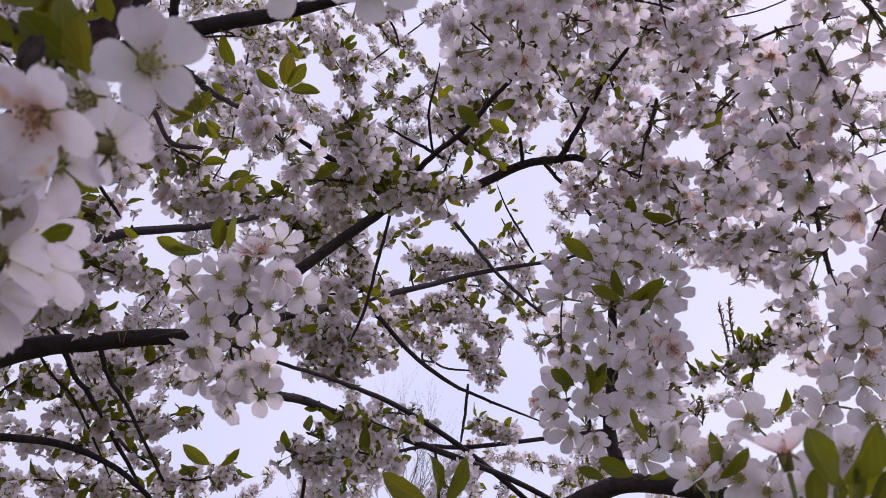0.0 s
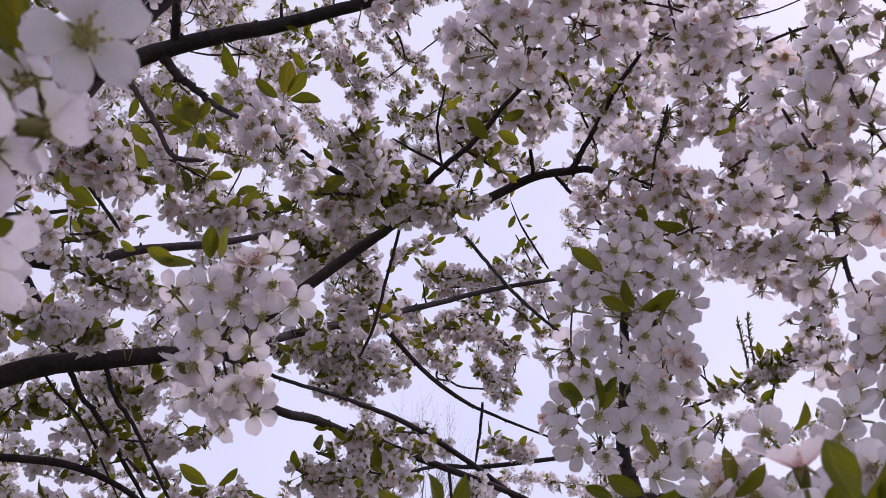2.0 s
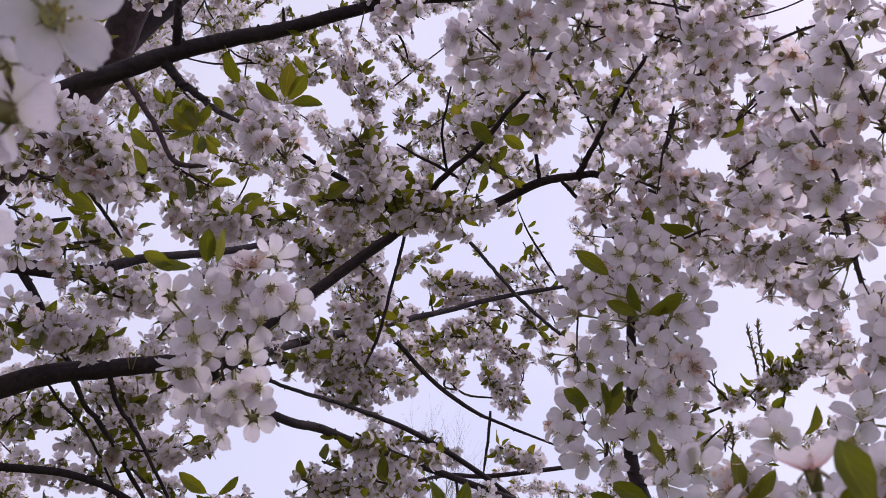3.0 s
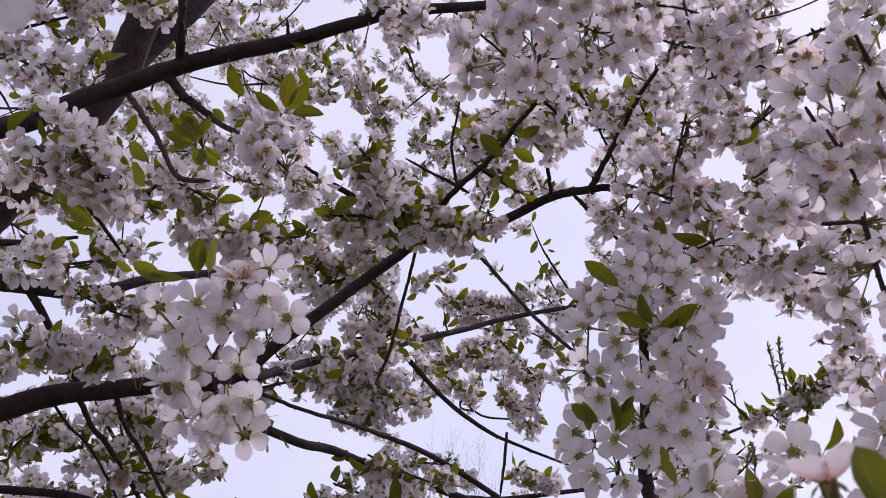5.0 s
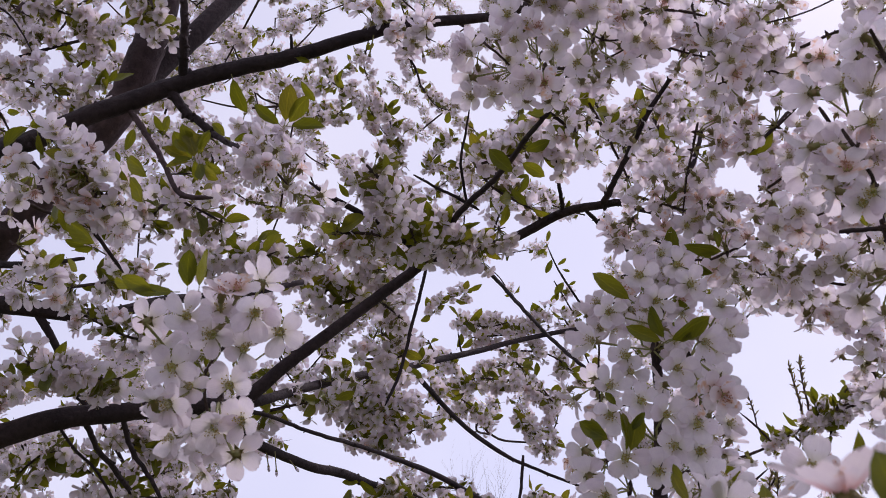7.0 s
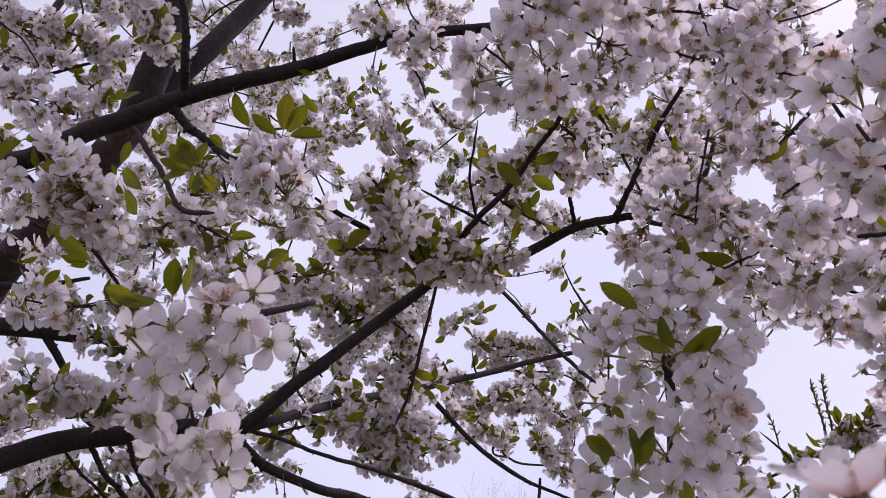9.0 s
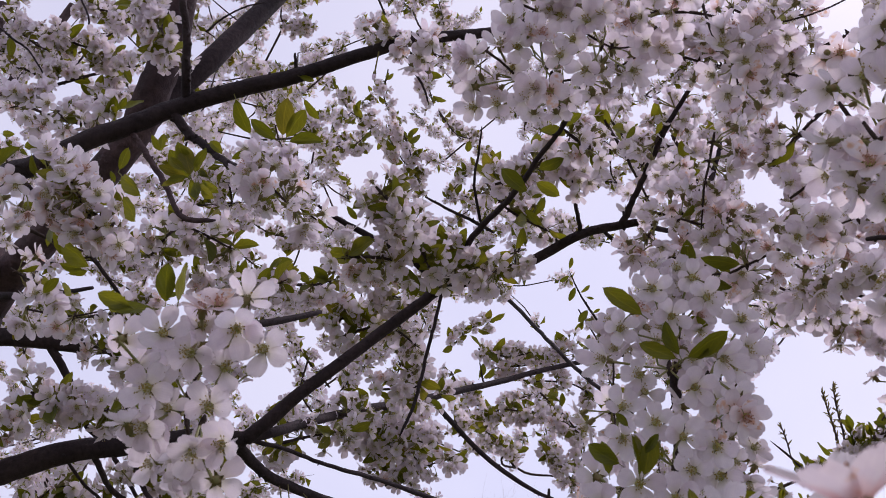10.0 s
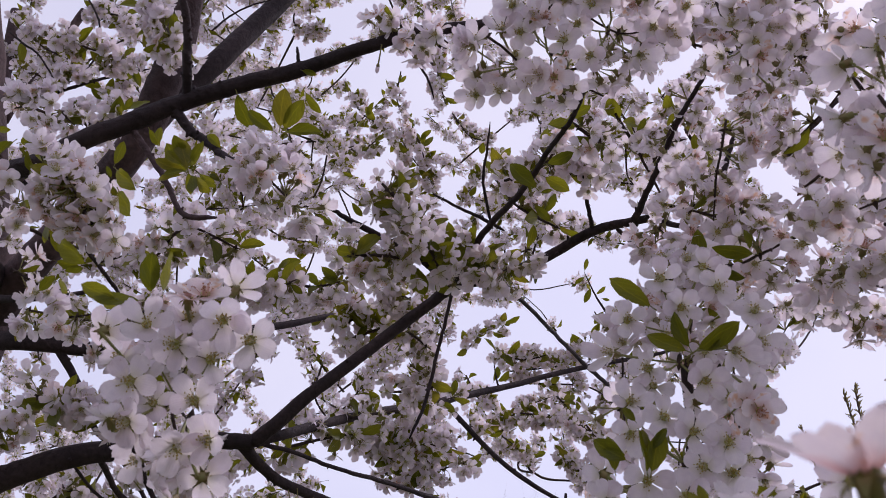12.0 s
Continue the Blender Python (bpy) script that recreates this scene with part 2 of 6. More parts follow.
def glide(points, steps):
    """Points along a smooth curve through the given rows of (x, y, z, radius)."""
    p = [np.array(q, float) for q in points]
    p = [2 * p[0] - p[1]] + p + [2 * p[-1] - p[-2]]
    out = []
    for i in range(1, len(p) - 2):
        for s in range(steps):
            t = s / steps
            a, b, c, d = p[i - 1 : i + 3]
            out.append(0.5 * (2 * b + (c - a) * t + (2 * a - 5 * b + 4 * c - d) * t * t + (3 * b - a - 3 * c + d) * t**3))
    out.append(p[-2])
    return np.array(out)


def tube(soup, rows, sides, mat, rng, knobby=0.1):
    """A closed, tapering, slightly knobbly round limb along rows of (x, y, z, radius)."""
    up, rings = Vector((0.31, 0.2, 0.93)), []
    rough = [rng.uniform(-1, 1) for _ in range(len(rows) + 4)]
    for i, row in enumerate(rows):
        way = Vector(rows[min(i + 1, len(rows) - 1)][:3]) - Vector(rows[max(i - 1, 0)][:3])
        way.normalize()
        side = way.cross(up).normalized()
        up = side.cross(way).normalized()
        swell = 1 + knobby * sum(rough[i : i + 4]) / 2.3
        rings.append([Vector(row[:3]) + (side * math.cos(6.2832 * k / sides) + up * math.sin(6.2832 * k / sides)) * max(row[3], 0.0004) * swell * (1 + 0.5 * knobby * rng.uniform(-1, 1)) for k in range(sides)])
    verts = [tuple(v) for ring in rings for v in ring]
    faces = [(r * sides + k, r * sides + (k + 1) % sides, (r + 1) * sides + (k + 1) % sides, (r + 1) * sides + k) for r in range(len(rings) - 1) for k in range(sides)]
    faces += [tuple(range(sides - 1, -1, -1)), tuple(range(len(verts) - sides, len(verts)))]
    soup.add(verts, faces, mat)


def petal(soup, rng, turn, lift, size, us, vs):
    """One cupped, notched, round-ended petal that grows from the flower's heart."""
    length, width = 0.0120 * size * rng.uniform(0.9, 1.08), 0.0102 * size * rng.uniform(0.88, 1.1)
    curl, wave, phase, twist = rng.uniform(-0.1, 0.45), rng.uniform(0.0, 0.0009), rng.uniform(0, 6.3), rng.uniform(-0.3, 0.3)
    verts, uvs = [], []
    for i in range(us + 1):
        u = 1 - (1 - i / us) ** 1.45
        if u < 0.58:
            half = 0.5 * width * (0.10 + 0.90 * math.sin(0.5 * math.pi * u / 0.58) ** 1.15)
        else:
            half = 0.5 * width * max(0.42, math.sqrt(1 - ((u - 0.58) / 0.45) ** 2))
        for j in range(vs + 1):
            v = 2 * j / vs - 1
            reach = length * (u - (0.10 * v * v if i == us else 0) - (0.05 if i == us and abs(v) < 0.1 else 0))
            x = half * v
            z = 0.0012 + lift * reach + curl * reach * reach / length * 0.6 + 0.3 * half * v * v + wave * math.sin(phase + 5 * v + 4 * u)
            x, z = x + twist * z * 0.3, z + twist * x * u
            verts.append((x * math.cos(turn) - (0.0014 + reach) * math.sin(turn), x * math.sin(turn) + (0.0014 + reach) * math.cos(turn), z))
            uvs.append((j / vs, u))
    w = vs + 1
    soup.add(verts, [(i * w + j, i * w + j + 1, (i + 1) * w + j + 1, (i + 1) * w + j) for i in range(us) for j in range(vs)], 0, uvs)


def flower_soup(rng, fine, cup=0.25):
    """A five-petalled blossom that faces +z; fine is 2 near, 1 farther, 0 far."""
    s, start = Soup(), rng.uniform(0, 6.3)
    us, vs = ((6, 4), (4, 2), (2, 1))[2 - fine]
    gaps = [k for k in range(5) if not (fine and rng.random() < 0.03)]
    for k in gaps:
        petal(s, rng, start + k * 1.2566 + rng.uniform(-0.13, 0.13), cup + rng.uniform(-0.22, 0.28), rng.uniform(0.94, 1.06), us, vs)
    sides = (8, 6, 5)[2 - fine]
    wide = 0.0025 if fine else 0.0029
    rim = [(wide * math.cos(6.2832 * i / sides), wide * math.sin(6.2832 * i / sides), 0.0022) for i in range(sides)]
    if fine:
        s.add(rim + [(0, 0, 0.0004)], [(i, (i + 1) % sides, sides) for i in range(sides)], 7)
    else:
        s.add(rim, [tuple(range(sides))], 7)
    if fine:
        back = [(0.7 * x, 0.7 * y, -0.0045) for x, y, _ in rim]
        s.add(rim + back, [(i, sides + i, sides + (i + 1) % sides, (i + 1) % sides) for i in range(sides)] + [tuple(range(2 * sides - 1, sides - 1, -1))], 3)
        for k in range(5):
            a = start + (k + 0.5) * 1.2566
            c, d = math.cos(a), math.sin(a)
            s.add([(0.0022 * c - 0.0012 * d, 0.0022 * d + 0.0012 * c, 0.001), (0.0022 * c + 0.0012 * d, 0.0022 * d - 0.0012 * c, 0.001), (0.0052 * c, 0.0052 * d, -0.0024), (0.0042 * c, 0.0042 * d, -0.0002)], [(0, 1, 3), (1, 2, 3), (2, 0, 3)], 3)
    for k in range((20, 8, 0)[2 - fine]):
        a, spread, reach = rng.uniform(0, 6.3), rng.uniform(0.1, 0.72), rng.uniform(0.0040, 0.0080)
        tip = (reach * math.sin(spread) * math.cos(a), reach * math.sin(spread) * math.sin(a), 0.001 + reach * math.cos(spread))
        thick = 0.00017 if fine == 2 else 0.00022
        stick(s, (0.0012 * math.cos(a), 0.0012 * math.sin(a), 0.001), tip, thick * 1.4, thick, 1)
        r = 0.0005
        x, y, z = tip
        if fine == 2:
            s.add([(x + r, y, z), (x, y + r, z), (x - r, y, z), (x, y - r, z), (x, y, z + r), (x, y, z - r)], [(0, 1, 4), (1, 2, 4), (2, 3, 4), (3, 0, 4), (1, 0, 5), (2, 1, 5), (3, 2, 5), (0, 3, 5)], 2)
        else:
            s.add([(x + r, y, z), (x - 0.6 * r, y + r, z), (x - 0.6 * r, y - r, z), (x, y, z + 1.3 * r)], [(0, 1, 3), (1, 2, 3), (2, 0, 3), (2, 1, 0)], 2)
    return s


def leaf_soup(rng, us=8, serrate=True, cols=(-1, -0.5, 0, 0.5, 1)):
    """A pointed oval leaf, one unit long along +y from its stalk, its face towards +z."""
    s, verts, uvs = Soup(), [], []
    width, bend, fold, wave = rng.uniform(0.33, 0.43), rng.uniform(-0.5, 0.15), rng.uniform(0.2, 0.75), rng.uniform(-0.05, 0.05)
    for i in range(us + 1):
        u = i / us
        half = 0.5 * width * max(0.015, 3.1 * u**0.85 * (1 - u) ** 0.8)
        for j, v in enumerate(cols):
            tooth = 1 + (0.06 if serrate and i % 2 and abs(v) == 1 else 0)
            x = half * v * tooth
            verts.append((x + wave * math.sin(3 * u), 0.14 + 0.86 * u, fold * abs(x) + bend * u * u * 0.5 + 0.02 * math.sin(9 * u + 2 * v)))
            uvs.append((0.5 + 0.5 * v, u))
    w = len(cols)
    s.add(verts, [(i * w + j, i * w + j + 1, i * w + j + w + 1, i * w + j + w) for i in range(us) for j in range(w - 1)], 5, uvs)
    if serrate:
        stick(s, (0, 0, 0), (0, 0.15, 0), 0.014, 0.011, 4)
    return s


def cluster_plan(rng, count, low=0.016, high=0.028):
    """Stalk feet and blossom poses of one umbel whose spur stands at the origin and points along +z."""
    plan = []
    for k in range(count):
        a, tilt = 6.2832 * (k + rng.uniform(-0.3, 0.3)) / count, rng.uniform(0.15, 1.25)
        way = Vector((math.sin(tilt) * math.cos(a), math.sin(tilt) * math.sin(a), math.cos(tilt)))
        reach = rng.uniform(low, high)
        look_way = (way + 0.6 * Vector((rng.uniform(-1, 1), rng.uniform(-1, 1), rng.uniform(-1, 1)))).normalized()
        at = way * reach
        plan.append((at, facing(look_way, rng.uniform(0, 6.3), at, rng.uniform(0.92, 1.08)), at - look_way * 0.0042))
    return plan


def spur_knob(soup):
    """The short, rounded woody knob at the foot of a cluster."""
    rings = ((-0.005, 0.0003), (-0.002, 0.0015), (0.001, 0.0019), (0.004, 0.0015), (0.0062, 0.0004))
    for (z0, r0), (z1, r1) in zip(rings, rings[1:]):
        stick(soup, (0.08 * z0, 0, z0), (0.08 * z1, 0, z1), r0, r1, 6, 6)


def cluster_stalks(rng, plan, soup, sides=4):
    spur_knob(soup)
    for k in range(5):
        a = rng.uniform(0, 6.3)
        tip = (0.005 * math.cos(a), 0.005 * math.sin(a), 0.008)
        stick(soup, (0, 0, 0.001), tip, 0.0022, 0.0004, 3, 3)
    for at, _, foot in plan:
        mid = foot * 0.5 + Vector((rng.uniform(-1, 1), rng.uniform(-1, 1), rng.uniform(-1, 1))) * 0.002
        stick(soup, (0, 0, 0.002), mid, 0.00055, 0.00055, 4, sides)
        stick(soup, mid, foot, 0.00055, 0.0008, 4, sides)


rng = random.Random(7)
BLOOMS = []
for k in range(10):
    old = k in (3, 7)
    s = flower_soup(rng, 2, (0.05, 0.6, 0.2, 0.3, 0.45, -0.08, 0.25, 0.4, 0.85, 0.15)[k])
    BLOOMS.append(s.mesh("flower", OLD_MATS if old else FLOWER_MATS))
OLD_BLOOMS, NEW_BLOOMS = [BLOOMS[3], BLOOMS[7]], [b for k, b in enumerate(BLOOMS) if k not in (3, 7)]
CUP_BLOOM = flower_soup(random.Random(9), 2, 0.75).mesh("flower", [PETAL_PINK] + OLD_MATS[1:])
LEAVES = [leaf_soup(rng).mesh("leaf", FLOWER_MATS) for k in range(6)]
MID_BLOOMS = [flower_soup(rng, 1, (0.05, 0.2, 0.35, 0.5, 0.8, -0.05, 0.3, 0.6, 0.15, 0.4)[k]).mesh("flower", OLD_MATS if k == 5 else FLOWER_MATS) for k in range(10)]
FAR_FLOWERS = [flower_soup(rng, 0, rng.choice((0.1, 0.25, 0.4))).arrays() for k in range(8)]
LEAF_ARRAYS = [leaf_soup(rng, 2, False, (-1, 0, 1)).arrays() for k in range(5)]


def leaf_pose(base, tip, roll, size=None):
    """The pose of a leaf from its stalk's foot to its tip, its face turned by roll from the open side below."""
    way = Vector(tip) - Vector(base)
    y = way.normalized()
    open_side = Vector((0.1, -0.85, -0.5))
    z = (open_side - y * open_side.dot(y)).normalized()
    z = Matrix.Rotation(roll, 3, y) @ z
    x = y.cross(z)
    m = Matrix((x, y, z)).transposed().to_4x4()
    return Matrix.Translation(base) @ m @ Matrix.Scale(size or way.length, 4)


NEAR_UMBELS = []
for k in range(9):
    plan = cluster_plan(rng, rng.choice((4, 5, 5, 6)))
    s = Soup()
    cluster_stalks(rng, plan, s)
    NEAR_UMBELS.append((s.mesh("flowering_spur", FLOWER_MATS), [(rng.choice(BLOOMS), m) for _, m, _ in plan]))
MID_UMBELS = []
for k in range(10):
    plan = cluster_plan(rng, rng.choice((5, 5, 6, 7)))
    s = Soup()
    cluster_stalks(rng, plan, s, 3)
    MID_UMBELS.append((s.mesh("flowering_spur", FLOWER_MATS), [(rng.choice(MID_BLOOMS), m) for _, m, _ in plan]))
FAR_UMBELS = []
for k in range(14):
    plan = cluster_plan(rng, rng.choice((5, 6, 7)), 0.014, 0.030)
    s = Soup()
    for _, m, foot in plan:
        stick(s, (0, 0, 0), foot, 0.0006, 0.0007, 4)
        s.merge(rng.choice(FAR_FLOWERS), m)
    for j in range(rng.choice((2, 2, 3, 3, 4))):
        a = rng.uniform(0, 6.3)
        s.merge(rng.choice(LEAF_ARRAYS), leaf_pose((0, 0, 0), (0.02 * math.cos(a), 0.02 * math.sin(a), rng.uniform(0.0, 0.03)), rng.uniform(0, 3), rng.uniform(0.022, 0.040)))
    FAR_UMBELS.append(s.arrays())

# ---- ground ----
ground_me = bmesh.new()
bmesh.ops.create_grid(ground_me, x_segments=60, y_segments=60, size=1.0)
for v in ground_me.verts:
    r = max(abs(v.co.x), abs(v.co.y))
    v.co.x, v.co.y = v.co.x * (20 + 880 * r**3), v.co.y * (20 + 880 * r**3)
    v.co.z = 0.05 * noise.noise(v.co * 0.3)
ground_data = bpy.data.meshes.new("ground")
ground_me.to_mesh(ground_data)
ground_me.free()
ground_data.materials.append(GRASS)
tagged(new("ground", ground_data), "early spring lawn of short green and straw grass", "ground", kind="structure")

# ---- the cherry tree ----
BASE = Vector((-0.881, 1.188, 0.0))
tree = tagged(new("cherry_tree"), "white-flowering cherry tree in full bloom with dark bark and young leaves", "tree")
tree.location = BASE
ROOT = Matrix.Translation(-BASE)


def part(name, me, parent, m=None, label=""):
    """Links one mesh as one part; m is its pose in the world for a part of the tree, or in its parent for a sub-part."""
    ob = new(name, me)
    ob.parent = parent
    if parent == tree:
        ob.matrix_parent_inverse = ROOT
    if m is not None:
        ob.matrix_basis = m
    return tagged(ob, label)


LIMB_POINTS = []


def branch(*rows, name="limb", bark=BARK, sides=12, knobby=0.028, label=""):
    """A limb through rows of (x, y, z, radius in millimetres)."""
    curve = glide([(x, y, z, r / 1000) for x, y, z, r in rows], 7)
    wob = random.Random(int(abs(rows[0][0]) * 1e4) + len(rows))
    for i in range(1, len(curve) - 1):
        curve[i, :3] += [wob.uniform(-1, 1) * curve[i, 3] * (0.22 if curve[i, 3] < 0.004 else 0.05) for _ in range(3)]
    if name == "twig":
        curve[-3:, 3] *= (0.9, 0.7, 0.4)
        curve[:2, 3] *= (0.7, 0.9)
    s = Soup()
    tube(s, curve, sides, 0, wob, knobby)
    for i in range(2, len(curve) - 2):
        if wob.random() < 0.5:
            out = Vector((wob.gauss(0, 1), wob.gauss(0, 1), wob.gauss(0, 1))).normalized()
            at, r = Vector(curve[i, :3]), curve[i, 3]
            end = at + out * (r + wob.uniform(0.3, 0.9) * min(0.005, 1.3 * r))
            tube(s, np.array([(*at, 0.6 * r), (*(at + out * r), min(0.0024, 0.55 * r)), (*end, min(0.0009, 0.22 * r))]), 5, 0, wob, 0.15)
    part(name, s.mesh(name, [bark]), tree, label=label)
    LIMB_POINTS.extend(curve[::3, :3].tolist())
    return curve


def put_spur(at, out, fine, pick, leaves, size=1.0):
    """One spur with its stalked blossoms and young leaves."""
    m = facing(out, pick.uniform(0, 6.3), at, size * (pick.uniform(0.74, 0.90) if fine else pick.uniform(0.82, 0.98)))
    me, blooms = pick.choice(NEAR_UMBELS if fine else MID_UMBELS)
    spur = part("flowering_spur", me, tree, m)
    for bloom, fm in blooms:
        part("flower", bloom, spur, fm)
    back = m.inverted()
    for _ in range(leaves):
        way = (Vector(out) * 0.4 + Vector((pick.uniform(-1, 1), pick.uniform(-1, 1), pick.uniform(-0.6, 1)))).normalized()
        long = pick.uniform(0.016, 0.032) if fine else pick.uniform(0.022, 0.044)
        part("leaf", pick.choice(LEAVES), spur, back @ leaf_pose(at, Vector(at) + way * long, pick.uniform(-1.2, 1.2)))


SEED = [100]


def flowering(*rows, spurs=4, fine=True, leafy=0.65, droop=0.45, size=1.0):
    """A twig through rows of (x, y, z, radius in millimetres), set with spurs of blossom."""
    SEED[0] += 1
    pick = random.Random(SEED[0])
    slim = 0.55 if fine else 1.0
    curve = branch(*((x, y, z, slim * r) for x, y, z, r in rows), name="twig", bark=TWIG, sides=7, knobby=0.13)
    for k in range(spurs):
        pos = (k + pick.uniform(0.15, 0.85)) / spurs * (len(curve) - 1)
        i = min(int(pos), len(curve) - 2)
        at = curve[i, :3] + (pos - i) * (curve[i + 1, :3] - curve[i, :3])
        way = Vector(curve[i + 1, :3] - curve[i, :3]).normalized()
        out = Vector((pick.gauss(0, 1), pick.gauss(0, 1), pick.gauss(0, 1)))
        out = (out - way * out.dot(way) * 0.7).normalized() + droop * Vector((0, -0.75, -0.65))
        n = int(leafy + pick.random() * (1.0 + leafy)) if fine else pick.choice((1, 2, 3, 3)) + int(2.0 * leafy * pick.random())
        put_spur(at, out.normalized(), fine, pick, n, size)


def umbel(foot, old, *heads, size=1.0):
    """A spur at foot with blossoms at the given heads: x, y, z and 1 (faces the open side), -1 (turned away), 0 (looks up) or 2 (upright)."""
    SEED[0] += 1
    pick = random.Random(SEED[0])
    foot, s, blooms = Vector(foot), Soup(), []
    spur_knob(s)
    for x, y, z, turn in heads:
        at = Vector((x, y, z)) - foot
        open_side = Vector((0.05, -0.9, -0.35)) if turn else Vector((-0.35, -0.15, 0.85))
        way = open_side * (-1 if turn < 0 else 1) + 0.45 * at.normalized() + 0.5 * Vector((pick.uniform(-1, 1), pick.uniform(-1, 1), pick.uniform(-1, 1)))
        if turn == 2:
            way = Vector((-0.28, -0.22, 0.93))
        way.normalize()
        end = at - way * 0.0042
        mid = 0.55 * end - way * 0.008
        stick(s, (0, 0, 0), mid, 0.0006, 0.0006, 4, 4)
        stick(s, mid, end, 0.0006, 0.0009, 4, 4)
        blooms.append((facing(way, pick.uniform(0, 6.3), at, size * pick.uniform(0.84, 0.97)), [CUP_BLOOM] if turn == 2 else OLD_BLOOMS if old else NEW_BLOOMS))
    spur = part("flowering_spur", s.mesh("flowering_spur", FLOWER_MATS), tree, Matrix.Translation(foot))
    for m, kinds in blooms:
        part("flower", pick.choice(kinds), spur, m)


LEAF_PICK = random.Random(31)


def leaf(base, tip, roll=0.0, wide=1.0):
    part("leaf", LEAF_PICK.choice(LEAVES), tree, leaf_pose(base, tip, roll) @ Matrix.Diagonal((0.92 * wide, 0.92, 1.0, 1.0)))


def bud(base, tip):
    """A closed, drop-shaped bud that hangs on its stalk."""
    a, b = Vector(base), Vector(tip)
    way = (b - a).normalized()
    s = Soup()
    stick(s, a, b, 0.0006, 0.0008, 0, 5)
    rows = [(*(b + way * k * 0.0014), r) for k, r in enumerate((0.0008, 0.0015, 0.0016, 0.0018, 0.0019, 0.0014, 0.0005))]
    tube(s, np.array(rows[:3]), 7, 0, LEAF_PICK, 0.05)
    tube(s, np.array(rows[2:]), 7, 1, LEAF_PICK, 0.08)
    part("flower_bud", s.mesh("flower_bud", [CALYX, PETAL]), tree)


def sprouting(*rows, buds=16):
    """An upright shoot whose upper half is crowded with bursting buds."""
    curve = branch(*rows, name="twig", bark=TWIG, sides=6)
    pick = random.Random(int(1000 * abs(rows[0][0])))
    s = Soup()
    for k in range(buds):
        pos = (1 - (k + pick.random()) / buds * (0.55 + 0.4 * k / buds)) * (len(curve) - 1)
        i = min(int(pos), len(curve) - 2)
        at = Vector(curve[i, :3] + (pos - i) * (curve[i + 1, :3] - curve[i, :3]))
        along = Vector(curve[i + 1, :3] - curve[i, :3]).normalized()
        out = (along * 0.9 + Vector((pick.uniform(-1, 1), pick.uniform(-1, 1), pick.uniform(-0.2, 0.4))).normalized()).normalized()
        long = pick.uniform(0.003, 0.006)
        tube(s, np.array([(*at, 0.0010), (*(at + out * 0.5 * long), 0.0017), (*(at + out * long), 0.0008)]), 5, 0, pick, 0.15)
        for j in range(pick.choice((1, 2, 3))):
            side = (out + 0.6 * Vector((pick.uniform(-1, 1), pick.uniform(-1, 1), pick.uniform(-1, 1)))).normalized()
            tip = at + out * 0.6 * long + side * pick.uniform(0.005, 0.010)
            tube(s, np.array([(*(at + out * 0.6 * long), 0.0007), (*(0.5 * (at + out * 0.6 * long + tip)), 0.0013), (*tip, 0.0003)]), 4, 1, pick, 0.1)
    tagged(part("bud_tuft", s.mesh("bud_tuft", [BUD_SCALE, BUD_LEAF]), tree, label="crowded bursting brown leaf buds"), kind="stuff")


CLEARINGS = []


def clearing(a, b, ra, rb):
    """A gap in the crown, from a to b, where no flowering twigs have grown."""
    CLEARINGS.append((np.array(a), np.array(b), ra, rb))


def open_sky(p, slack=0.0):
    for a, b, ra, rb in CLEARINGS:
        ab = b - a
        t = min(1.0, max(0.0, float((p - a) @ ab / (ab @ ab))))
        if np.linalg.norm(p - a - t * ab) < ra + t * (rb - ra) + slack:
            return True
    return False



# trunk and limbs
branch((-0.881, 1.188, -0.050, 95), (-0.861, 1.178, 0.500, 70), (-0.841, 1.168, 1.200, 60), (-0.816, 1.191, 2.007, 56), (-0.817, 1.115, 2.159, 50), (-0.835, 1.004, 2.395, 42), (-0.900, 0.914, 2.671, 34), name="trunk", bark=BARK_OLD, sides=20)
branch((-0.734, 1.121, 2.026, 30.4), (-0.638, 1.033, 2.068, 23.3), (-0.561, 0.982, 2.125, 21.6), (-0.484, 0.927, 2.194, 22.6), (-0.457, 0.896, 2.256, 22.6), (-0.443, 0.879, 2.319, 20.5), (-0.431, 0.843, 2.397, 18.3), bark=BARK_OLD)
branch((-0.586, 0.788, 1.978, 12.8), (-0.478, 0.676, 1.951, 10.6), (-0.397, 0.627, 1.942, 9.2), (-0.358, 0.614, 1.956, 9.0), (-0.322, 0.610, 1.971, 8.9), (-0.263, 0.606, 1.998, 8.3), (-0.207, 0.602, 2.017, 7.4), (-0.162, 0.596, 2.026, 6.8), (-0.107, 0.585, 2.041, 5.9), (-0.057, 0.581, 2.057, 5.1), (0.016, 0.580, 2.068, 4.3), (0.056, 0.571, 2.079, 3.7), (0.079, 0.578, 2.100, 3.3))
branch((-0.735, 1.110, 2.048, 27.7), (-0.659, 0.916, 2.018, 17.7), (-0.586, 0.788, 1.978, 12.8))
branch((-0.164, 0.596, 2.026, 2.4), (-0.164, 0.589, 2.034, 1.6), (-0.165, 0.583, 2.041, 1.4), name="twig", sides=7)
branch((-0.263, 0.605, 2.000, 4.4), (-0.259, 0.579, 2.019, 4.1), (-0.258, 0.563, 2.039, 3.6), (-0.260, 0.540, 2.064, 3.3))
branch((-0.486, 0.930, 2.201, 18.0), (-0.453, 0.940, 2.273, 16.0), (-0.413, 0.950, 2.351, 15.5), (-0.368, 1.000, 2.507, 14.5), (-0.323, 1.030, 2.629, 13.5))
